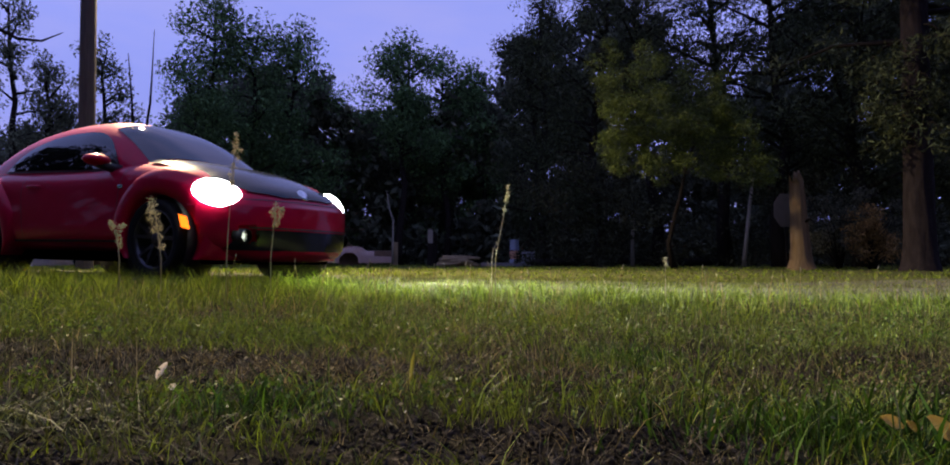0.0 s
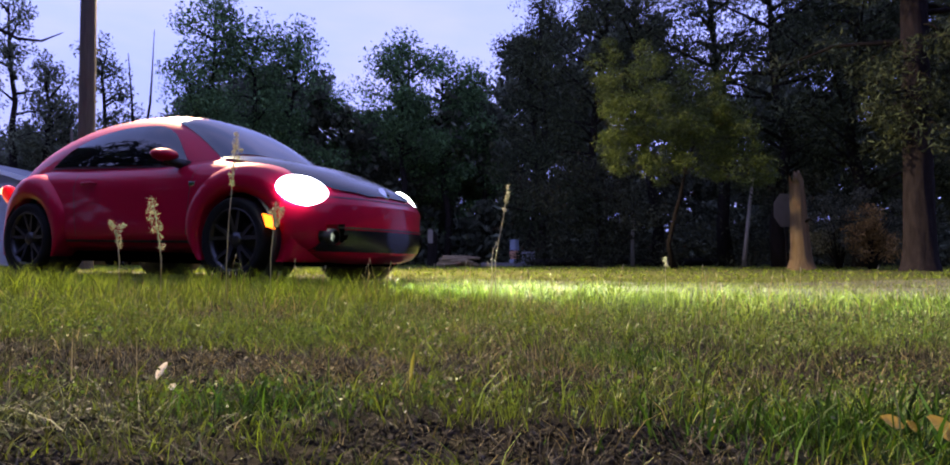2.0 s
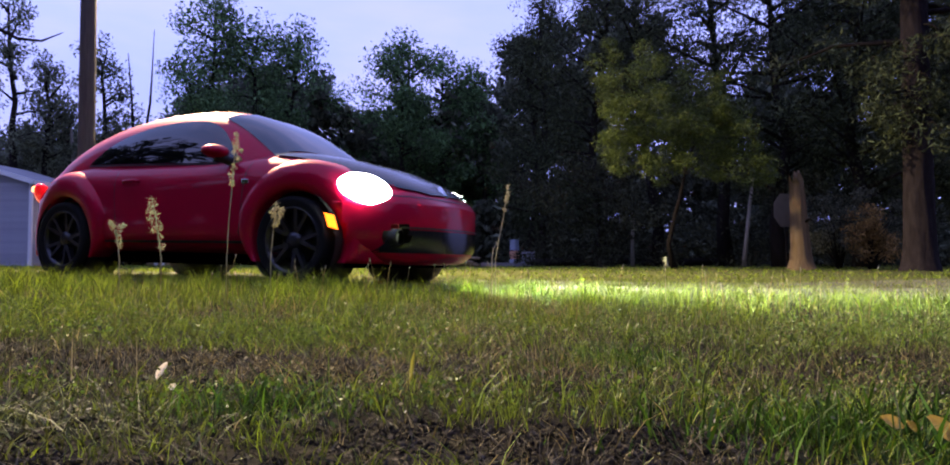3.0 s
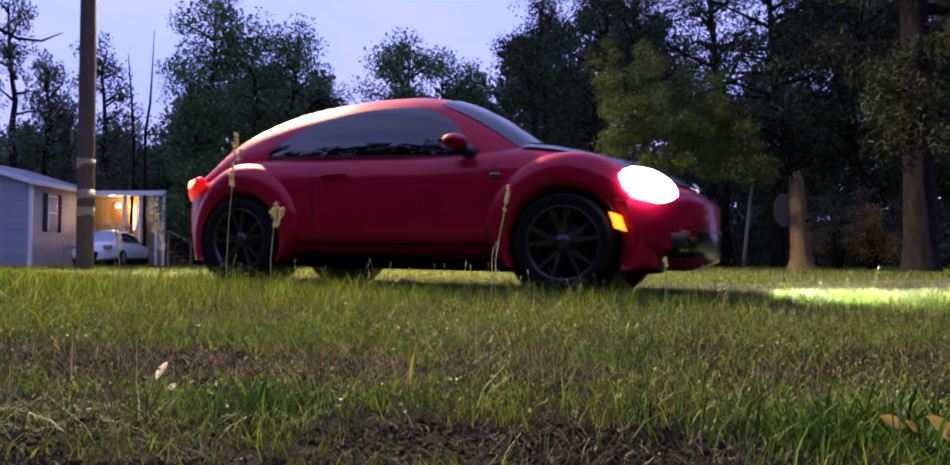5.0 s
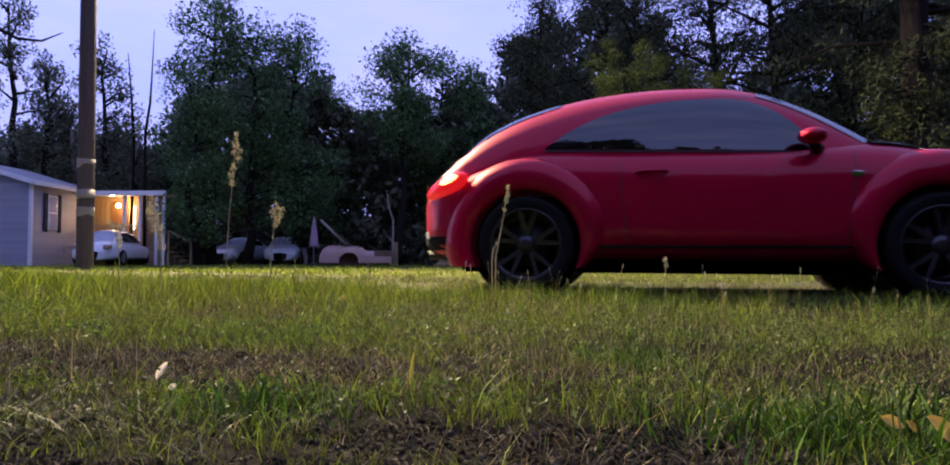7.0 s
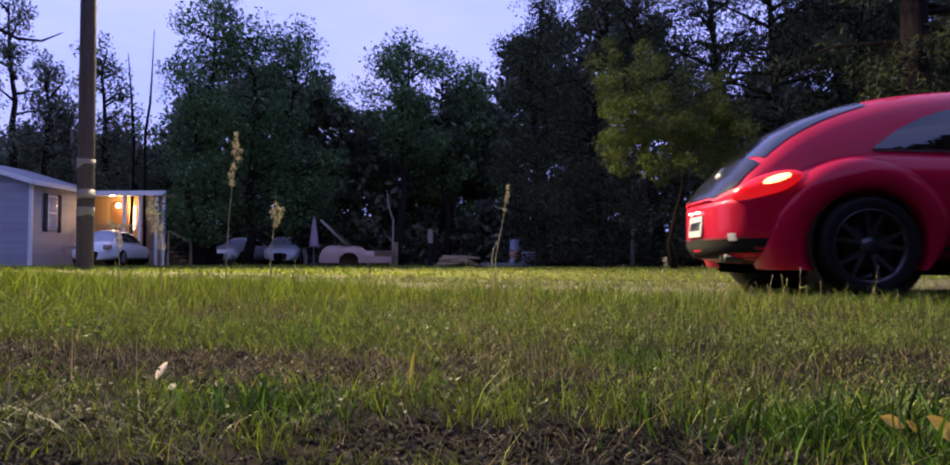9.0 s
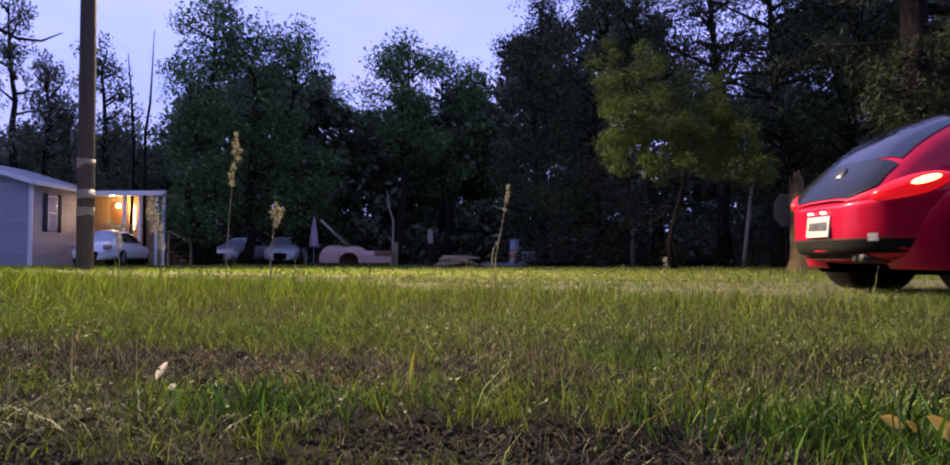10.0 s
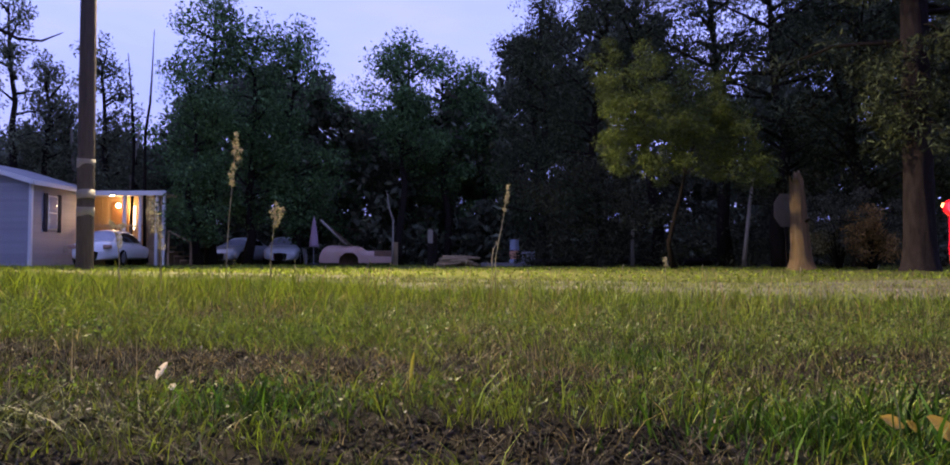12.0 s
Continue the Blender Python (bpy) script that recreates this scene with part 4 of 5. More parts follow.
def bare_stems():
    def stem(pts, material, label, name="sapling"):
        # pts: column, row, depth, radius
        x0, d0 = (pts[0][0] - 784) / 1150 * pts[0][2], pts[0][2]
        o = thing(name, pose(x0, d0, 0), label, "sapling")
        line = []
        for u, v, d, r in pts:
            line.append(((u - 784) / 1150 * d - x0, d - d0, max(-0.05, top_height(v, d)), r))
        part("trunk", tubes("trunk", [line], material, 6), o)
    pale = "bare pale sapling stem standing before the woods"
    stem([(648, 436, 27, 0.05), (648, 400, 27, 0.045), (649, 365, 27, 0.035), (641, 340, 27, 0.025), (638, 316, 27, 0.008)], M["pale_bark"], pale)
    stem([(1044, 440, 24, 0.07), (1044, 400, 24, 0.06), (1046, 352, 24, 0.04)], M["pale_bark"], "broken pale stem at the wood's edge")
    stem([(1228, 440, 22, 0.08), (1232, 400, 22, 0.06), (1240, 330, 22, 0.05), (1246, 290, 22, 0.03)], M["pale_bark"], "leaning pale trunk under the pines")
    dead = "slender dead stem bare against the sky"
    stem([(238, 440, 29, 0.07), (236, 220, 29, 0.06), (243, 170, 29, 0.05), (245, 130, 29, 0.035), (248, 45, 29, 0.012)], M["bark"], dead)
    stem([(214, 440, 30, 0.07), (218, 240, 30, 0.06), (212, 160, 30, 0.045), (205, 85, 30, 0.015)], M["bark"], dead)
    stem([(122, 440, 33, 0.09), (118, 280, 33, 0.08), (112, 200, 33, 0.05), (84, 150, 33, 0.02)], M["pale_bark"], pale)
    stem([(216, 440, 31.5, 0.09), (214, 280, 31.5, 0.08), (224, 235, 31.5, 0.05), (226, 205, 31.5, 0.03)], M["pale_bark"], pale)
    stem([(-40, 30, 30, 0.10), (20, 60, 30, 0.07), (60, 64, 30, 0.05), (95, 50, 30, 0.02)], M["bark"], "bare bough reaching over the house", "bough")


bare_stems()


# ---------------------------------------------------------------- pole
def utility_pole():
    p = thing("utility_pole", pose(POLE.x, POLE.y, 0, 0, -0.35, 0), "weathered wooden utility pole with pale metal bands", "pole")
    part("shaft", lathe("shaft", [(0.152, -0.3), (0.150, 0.5), (0.146, 2.5), (0.140, 5.0), (0.125, 9.5), (0.0, 9.52)], "z", 20, M["pole"]), p)
    for v0, v1, tilt in ((262, 278, 4), (315, 330, -6), (342, 358, 2)):
        z0, z1 = top_height(v1, 13), top_height(v0, 13)
        b = part("band", lathe("band", [(0.149, z0 - z1), (0.156, z0 - z1 + 0.01), (0.156, -0.01), (0.149, 0.0)], "z", 20, M["band"]), p, "pale metal band")
        b.location, b.rotation_euler = (0, 0, z1), (radians(tilt), radians(tilt), 0)


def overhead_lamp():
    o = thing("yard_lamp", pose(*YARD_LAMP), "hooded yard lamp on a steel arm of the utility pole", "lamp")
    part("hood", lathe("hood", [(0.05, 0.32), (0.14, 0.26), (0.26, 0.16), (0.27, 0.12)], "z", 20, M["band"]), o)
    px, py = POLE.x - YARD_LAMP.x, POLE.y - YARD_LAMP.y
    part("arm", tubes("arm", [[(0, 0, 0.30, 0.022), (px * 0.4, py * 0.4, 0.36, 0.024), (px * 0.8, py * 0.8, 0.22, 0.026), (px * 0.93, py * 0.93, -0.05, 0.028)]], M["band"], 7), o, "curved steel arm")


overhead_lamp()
utility_pole()


# ---------------------------------------------------------------- house with porch
HX, HY = -16.6, 26.0


def mobile_home():
    h = thing("house", pose(HX, HY, 0), "grey vinyl-sided mobile home with white trim and lit porch", "house")
    W, D, EAVE, RISE = 5.6, 3.9, 3.13, 0.85
    part("wall", box("wall", -W, 0.03, 0, -0.03, D, EAVE, M["siding"], 0.0), h, "grey house wall")
    # lapped boards on the two seen faces
    n = 26
    step = EAVE / n
    board_long = raw("siding_board", [(0.0, 0.04, 0), (0.0, D, 0), (-0.028, D, step), (-0.028, 0.04, step), (-0.03, 0.04, 0), (-0.03, D, 0)],
                     [(0, 1, 2, 3), (4, 5, 1, 0)], M["siding"])
    board_end = raw("siding_board", [(-W, 0.0, 0), (-0.04, 0.0, 0), (-0.04, 0.028, step), (-W, 0.028, step), (-W, 0.03, 0), (-0.04, 0.03, 0)],
                    [(0, 1, 2, 3), (4, 5, 1, 0)], M["siding"])
    for k in range(n):
        for me in (board_long, board_end):
            part("siding_board", me, h).location = (0, 0, k * step)
    part("corner_trim", box("corner_trim", -0.10, -0.012, 0, 0.012, 0.10, EAVE, M["white"], 0.006), h, "white corner trim")
    # gable end and shallow roof
    gable = raw("gable", [(-W, 0.0, EAVE), (0, 0.0, EAVE), (-W / 2, 0.0, EAVE + RISE), (-W, 0.1, EAVE), (0, 0.1, EAVE), (-W / 2, 0.1, EAVE + RISE)], [(0, 1, 2), (5, 4, 3)], M["siding"])
    part("gable", gable, h)
    for sgn in (1, -1):
        x_e, x_r = (0.22, -W / 2) if sgn > 0 else (-W - 0.22, -W / 2)
        ze = EAVE - 0.06
        vs = [(x_e, -0.25, ze), (x_e, D + 0.2, ze), (x_r, D + 0.2, EAVE + RISE), (x_r, -0.25, EAVE + RISE)]
        vs += [(a, b, c + 0.13) for a, b, c in vs]
        part("roof", raw("roof", vs, [(0, 1, 2, 3), (7, 6, 5, 4), (0, 4, 5, 1), (1, 5, 6, 2), (2, 6, 7, 3), (3, 7, 4, 0)], M["roof"]), h)
        part("fascia", raw("fascia", [(x_e, -0.262, ze - 0.03), (x_r, -0.262, EAVE + RISE - 0.03), (x_r, -0.262, EAVE + RISE + 0.15), (x_e, -0.262, ze + 0.15), (x_e, -0.252, ze - 0.03), (x_r, -0.252, EAVE + RISE - 0.03), (x_r, -0.252, EAVE + RISE + 0.15), (x_e, -0.252, ze + 0.15)], [(0, 1, 2, 3), (0, 4, 5, 1), (3, 2, 6, 7)], M["white"]), h, "white fascia board")
    part("gutter", box("gutter", 0.222, -0.25, EAVE - 0.10, 0.27, D + 0.2, EAVE + 0.08, M["white"], 0.01), h, "white eave board")
    # window with shutters
    w = part("window", box("window", 0.0, 0.98, 1.40, 0.035, 1.60, 2.75, M["white"], 0.008), h, "curtained sash window")
    part("pane", box("pane", 0.036, 1.03, 2.10, 0.042, 1.55, 2.70, M["pale_glass"], 0), w)
    part("pane", box("pane", 0.036, 1.03, 1.45, 0.042, 1.55, 2.05, M["pale_glass"], 0), w)
    for y0 in (0.74, 1.63):
        part("shutter", box("shutter", 0.0, y0, 1.32, 0.045, y0 + 0.21, 2.82, M["shutter"], 0.01), h, "navy blue shutter")
    part("vent", box("vent", 0.0, 2.1, 0.55, 0.02, 2.4, 0.8, M["roof"], 0.004), h)

    p = thing("porch", pose(HX, 30.0, 0), "wooden porch with lit warm lamp, posts and pale roof edge", "porch")
    part("back_wall", box("back_wall", -0.2, 0.6, 0.0, 2.75, 0.75, 3.2, M["wood"], 0.0), p, "wooden wall glowing in lamplight")
    for k in range(14):
        part("plank", box("plank", -0.2 + 0.21 * k, 0.57, 0.8, -0.2 + 0.21 * k + 0.195, 0.598, 2.95, M["wood"], 0.0), p)
    part("deck", box("deck", -0.2, -0.9, 0.72, 3.5, 0.57, 0.84, M["wood"], 0.01), p)
    part("roof", box("roof", -0.3, -1.1, 3.0, 3.75, 1.0, 3.08, M["roof"], 0.01), p)
    part("fascia", box("fascia", -0.3, -1.13, 2.92, 3.75, -1.102, 3.12, M["white"], 0.008), p, "white fascia board")
    part("door", box("door", 0.62, 0.53, 0.84, 1.35, 0.568, 2.80, M["door_brown"], 0.01), p, "brown front door")
    part("window", box("window", 2.05, 0.53, 1.75, 2.35, 0.568, 2.60, M["lit_window"], 0.01), p, "lit window")
    part("window", box("window", 1.60, 0.53, 1.55, 1.68, 0.568, 2.60, M["lit_window"], 0.005), p, "narrow lit window")
    for x in (1.95, 2.62, 3.3, 3.6):
        part("post", box("post", x - 0.06, -1.0, 0.84 if x < 3.2 else 0.0, x + 0.06, -0.88, 3.0, M["white"], 0.008), p)
    part("end_wall", box("end_wall", 2.70, -0.85, 0.0, 3.5, -0.75, 2.9, M["wood"], 0.01), p, "pale boarded porch end")
    part("rail", box("rail", 0.2, -0.98, 1.62, 3.3, -0.90, 1.70, M["wood"], 0.008), p)
    for k in range(16):
        part("baluster", box("baluster", 0.3 + 0.19 * k, -0.96, 0.84, 0.335 + 0.19 * k, -0.92, 1.62, M["wood"], 0.0), p)
    lampb = part("lamp", lathe("lamp", [(0.0, -0.10), (0.07, -0.07), (0.09, 0.0), (0.06, 0.08), (0.0, 0.10)], "z", 16, M["bulb"]), p, "glowing porch lamp")
    lampb.location = (1.30, -0.2, 2.56)
    up = part("ceiling_lamp", lathe("ceiling_lamp", [(0.0, -0.05), (0.07, -0.04), (0.09, 0.0)], "z", 16, M["bulb"]), p, "glowing ceiling lamp")
    up.location = (1.36, -0.85, 2.96)
    st = thing("porch_steps", pose(HX + 3.75, 29.6, 0), "wooden porch steps with a railing", "steps")
    for k in range(4):
        part("tread", box("tread", 0.26 * k, -0.5, 0.54 - 0.18 * k, 0.26 * k + 0.28, 0.5, 0.60 - 0.18 * k, M["wood"], 0.006), st)
        part("riser", box("riser", 0.26 * k, -0.48, 0.0, 0.26 * k + 0.03, 0.48, 0.54 - 0.18 * k, M["wood"], 0.0), st)
    for x, z in ((0.0, 1.45), (0.95, 0.95)):
        part("newel", box("newel", x, -0.56, 0, x + 0.09, -0.48, z, M["wood"], 0.006), st)
    part("handrail", tubes("handrail", [[(0.04, -0.52, 1.45, 0.04), (1.0, -0.52, 0.95, 0.04), (1.25, -0.52, 0.92, 0.035)]], M["wood"], 6), st)


mobile_home()


# ---------------------------------------------------------------- parked cars and yard things
def small_car(at, paint, label, length=4.4, width=1.75, height=1.42, group=""):
    c = thing("parked_car", at, label, "car", group)
    hl, hw = length / 2, width / 2
    low = smooth_table([(-hl, 0.55), (-hl + 0.12, 0.86), (-hl + 0.6, 0.94), (0.3, 0.90), (hl - 1.1, 0.86), (hl - 0.3, 0.72), (hl, 0.5)])
    def sec(i, j):
        x = -hl + length * (0.5 - 0.5 * math.cos(math.pi * i / 30))
        a = 2 * math.pi * j / 28
        k = (1 - abs(x / hl) ** 5) ** (1 / 3)
        cx, s = math.cos(a), math.sin(a)
        h = (low(x) - 0.5) if s > 0 else 0.28
        return (x, math.copysign(abs(cx) ** 0.5, cx) * hw * (0.35 + 0.65 * k), 0.5 + math.copysign(abs(s) ** 0.5, s) * max(0.04, h))
    part("body", grid_mesh("body", sec, 31, 28, paint, wrap_v=True), c)
    roof = smooth_table([(-1.75, 0.88), (-1.1, height - 0.10), (-0.5, height), (0.1, height - 0.02), (0.5, height - 0.2), (1.15, 0.86)])
    def cab(i, j):
        x = -1.75 + 2.9 * i / 24
        a = math.pi * j / 20
        cx, s = math.cos(a), math.sin(a)
        return (x, math.copysign(abs(cx) ** 0.7, cx) * hw * 0.80, 0.84 + s ** 0.7 * max(0.0, roof(x) - 0.84))
    part("roof", grid_mesh("roof", cab, 25, 21, paint), c)
    def over(x, y):
        return 0.84 + max(0, roof(x) - 0.84) * (1 - min(1, abs(y) / (hw * 0.8)) ** 2.86) ** 0.35
    # pale panes: the sky's reflection is put into the glass colour
    for nm, x0, x1 in (("rear_window", -1.62, -1.02), ("windshield", 1.02, 0.34)):
        def pane(u, v, x0=x0, x1=x1):
            x = x0 + (x1 - x0) * v
            y = (u - 0.5) * 2 * (0.60 - 0.08 * v)
            return (x + (0.012 if x0 > 0 else -0.012), y, over(x, y) + 0.012)
        part(nm, patch(nm, pane, 13, 8, M["pale_glass"]), c)
    for side in (-1, 1):
        def win(u, v, side=side):
            x = -1.05 + 1.6 * u
            z = 0.93 + v * max(0.02, (roof(x) - 0.12 - 0.93) * (1 if 0.02 < u < 0.98 else 0.2))
            k = min(1, (z - 0.84) / max(0.05, roof(x) - 0.84))
            return (x, side * (hw * 0.8 * (1 - k ** 2.86) ** 0.35 + 0.012), z)
        part("side_window", patch("side_window", win, 17, 6, M["glass"]), c)
        part("tail_lamp", box("tail_lamp", -hl + 0.0, side * 0.62 - 0.14, 0.66, -hl + 0.16, side * 0.62 + 0.14, 0.80, M["faded"], 0.02), c, "unlit red tail lamp")
        for x in (-1.32, 1.32):
            w = part("wheel", lathe("wheel", [(0.0, 0.085), (0.17, 0.09), (0.2, 0.075), (0.30, 0.09), (0.315, 0.05), (0.315, -0.08)], "y", 26, M["tyre"]), c)
            w.matrix_basis = pose(x, side * (hw - 0.09), 0.315, 0, 0, 0 if side > 0 else 180)
            part("rim", lathe("rim", [(0.0, 0.097), (0.15, 0.099), (0.19, 0.092)], "y", 20, M["band"]), w)
    return c


def yard_things():
    small_car(pose(-14.45, 28.0, 0, 0, 0, 94), M["car_white"], "white sedan parked before the porch")
    G = "old cars in the yard"
    small_car(pose(-11.1, 33.0, 0, 0, 0, -98), M["car_silver"], "old grey car parked in grass", 4.3, 1.55, 1.30, G)
    small_car(pose(-8.9, 32.6, 0, 0, 0, -80), M["car_silver"], "old silver car parked in grass", 4.4, 1.6, 1.32, G)
    # furled umbrella
    u = thing("patio_umbrella", spot(518, 31), "furled faded mauve patio umbrella", "umbrella")
    part("cloth", lathe("cloth", [(0.02, 2.12), (0.07, 1.95), (0.15, 1.4), (0.20, 0.95), (0.24, 0.82), (0.02, 0.84)], "z", 14, M["cloth"]), u)
    part("pole", lathe("pole", [(0.025, 0), (0.025, 2.2), (0.0, 2.2)], "z", 8, M["band"]), u)
    part("base", lathe("base", [(0.25, 0), (0.25, 0.06), (0.05, 0.1)], "z", 16, M["trim"]), u)
    # wreck with raised hood
    w = thing("wrecked_car", pose(-5.0, 28, 0, 0, 0, 4), "faded pink wrecked car shell with raised hood", "car wreck")
    top = smooth_table([(-1.15, 0.45), (-1.02, 0.70), (-0.7, 0.82), (-0.2, 0.80), (0.4, 0.76), (0.62, 0.62), (0.9, 0.60), (1.75, 0.56)])
    def shell(i, j):
        x = -1.15 + 2.9 * i / 40
        a = math.pi * j / 18
        c, s = math.cos(a), math.sin(a)
        return (x, -math.copysign(abs(c) ** 0.5, c) * 0.78 * (1 - 0.35 * max(0, -x - 0.6)), 0.12 + s ** 0.5 * (top(x) - 0.12))
    me = grid_mesh("shell", shell, 41, 19, M["faded"])
    bm = bmesh.new()
    bm.from_mesh(me)
    bmesh.ops.delete(bm, geom=[f for f in bm.faces if abs(f.calc_center_median().y) > 0.4 and math.hypot(f.calc_center_median().x - 0.02, f.calc_center_median().z - 0.14) < 0.40], context="FACES")
    bm.to_mesh(me)
    bm.free()
    part("shell", me, w)
    part("arch_lip", grid_mesh("arch_lip", lambda i, j: (0.02 + (0.40 + 0.05 * j) * math.cos(math.pi * i / 20), -0.80 + 0.03 * j, 0.14 + (0.40 + 0.05 * j) * math.sin(math.pi * i / 20)), 21, 3, M["faded"]), w)
    part("inner_well", lathe("inner_well", [(0.42, -0.7), (0.42, -0.3), (0.0, -0.3)], "y", 24, M["rust"]), w).location = (0.02, 0, 0.14)
    part("raised_hood", raw("raised_hood", [(0.05, -0.6, 0.80), (0.05, 0.6, 0.80), (-1.0, 0.6, 1.72), (-1.0, -0.6, 1.72), (0.45, 0.6, 1.40), (0.45, -0.6, 1.40)], [(0, 1, 2, 3), (3, 2, 4, 5)], M["rust"]), w, "rusted hood propped open")
    part("prop", tubes("prop", [[(-0.05, -0.66, 0.78, 0.05), (-1.1, -0.66, 1.80, 0.045)]], M["pale_bark"], 6), w, "pale prop pole")
    part("front_panel", box("front_panel", 1.0, -0.76, 0.12, 1.72, -0.70, 0.60, M["rust"], 0.02), w)
    # crates, post, logs, drum
    b = new("crate", box("crate", -0.11, -0.11, 0.0, 0.11, 0.11, 0.95, M["log"], 0.015))
    b.matrix_basis = spot(652, 28)
    tagged(b, "upright pale wooden crate", "crate")
    s = thing("stump", spot(714, 26), "tall splintered grey stump", "stump")
    part("trunk", grid_mesh("trunk", lambda i, j: ((0.19 - 0.02 * j / 6) * math.cos(i * math.pi / 7) * (1 + 0.12 * math.sin(3 * i)), (0.19) * math.sin(i * math.pi / 7), -0.05 + (1.28 + 0.10 * math.sin(i * 2.3)) * j / 6), 14, 7, M["bark"], wrap_u=True), s)
    part("bark_strip", box("bark_strip", -0.17, -0.21, 0.85, 0.02, -0.18, 1.36, M["pale_bark"], 0.01), s)
    rng = random.Random(4)
    L2 = thing("log_pile", spot(757, 25), "low pile of cut logs and split timber", "logs")
    for k in range(13):
        x, y, z = rng.uniform(-0.5, 0.5), rng.uniform(-0.3, 0.3), 0.07 + 0.09 * (k // 4)
        a, ln, r = rng.uniform(-0.25, 0.25), rng.uniform(0.3, 0.55), rng.uniform(0.05, 0.09)
        part("log", tubes("log", [[(x - ln, y - a * ln, z, r), (x, y, z + rng.uniform(-.02, .05), r), (x + ln, y + a * ln, z + rng.uniform(-0.05, 0.06), r * 0.9)]], M["log"], 8), L2)
    d = thing("drum", spot(849, 26), "blue-grey drum with an orange band", "drum")
    part("body", lathe("body", [(0.0, 0), (0.17, 0), (0.175, 0.03), (0.165, 0.1), (0.175, 0.5), (0.165, 0.55), (0.175, 0.98), (0.18, 1.0), (0.0, 0.99)], "z", 20, M["drum_blue"]), d)
    part("label_band", lathe("label_band", [(0.178, 0.28), (0.180, 0.29), (0.180, 0.58), (0.178, 0.59)], "z", 20, M["drum_orange"]), d, "orange band")
    c = new("box", box("box", -0.22, -0.2, 0, 0.22, 0.2, 0.55, M["roof"], 0.02))
    c.matrix_basis = spot(871, 26, 0, 12)
    tagged(c, "weathered grey bin among logs", "bin")
    pl = new("plank", box("plank", -0.75, -0.1, 0, 0.75, 0.1, 0.14, M["band"], 0.01))
    pl.matrix_basis = spot(828, 25, 0, 3)
    tagged(pl, "pale plank lying in the grass", "plank")
    for u0, dd, ln, tt in ((925, 26, 1.4, 4), (985, 27, 1.2, -6), (1120, 25, 1.3, 8), (1165, 26, 0.9, -4)):
        f = thing("fallen_log", spot(u0, dd, 0, tt), "dark fallen log at the wood's edge", "log", "fallen logs")
        part("trunk", tubes("trunk", [[(-ln, 0, 0.12, 0.14), (0, 0.05, 0.15, 0.15), (ln, 0, 0.2, 0.11)]], M["bark"], 9), f)
    for u0, dd, h in ((494, 33, 0.75), (504, 33, 0.7)):
        q = new("jug", lathe("jug", [(0.0, 0), (0.09, 0), (0.1, 0.1), (0.1, h * 0.7), (0.04, h * 0.85), (0.045, h), (0, h)], "z", 12, M["band"]))
        q.matrix_basis = spot(u0, dd)
        tagged(q, "pale container standing in the grass", "container")


yard_things()


# ---------------------------------------------------------------- grass
WORN = [(-0.66, 1.40, 0.36, 0.16, 0.95), (-0.40, 1.34, 0.16, 0.10, 0.5), (0.17, 1.30, 0.10, 0.10, 1.1), (0.0, 0.86, 0.34, 0.12, 1.2), (-0.15, 1.30, 0.28, 0.16, 0.6),
        (0.10, 1.75, 0.22, 0.16, 0.55), (0.50, 1.75, 0.22, 0.20, 0.40), (-0.95, 2.75, 0.10, 0.10, 0.8), (-0.75, 1.95, 0.6, 0.30, -0.75), (0.35, 1.62, 0.14, 0.14, -0.7),
        (-0.33, 1.02, 0.12, 0.07, -1.3), (0.52, 0.92, 0.24, 0.16, -1.2), (-0.62, 0.98, 0.25, 0.12, 0.35), (1.0, 2.6, 0.5, 0.5, -0.35), (0.8, 1.35, 0.25, 0.2, 0.25)]


def bareness(x, y):
    """0 where grass grows thick, 1 on worn soil."""
    b = 0.9 * noise.noise((x * 1.7 + 3.1, y * 2.1, 0.7)) + 0.85 * noise.noise((x * 5.1, y * 5.3, 9.0)) + 0.6 * noise.noise((x * 14.0, y * 14.0, 4.0))
    b += 0.22 * math.exp(-((y - 1.35) / 0.35) ** 2)
    for cx, cy, rx, ry, k in WORN:
        b += k * math.exp(-((x - cx) / rx) ** 2 - ((y - cy) / ry) ** 2)
    return b


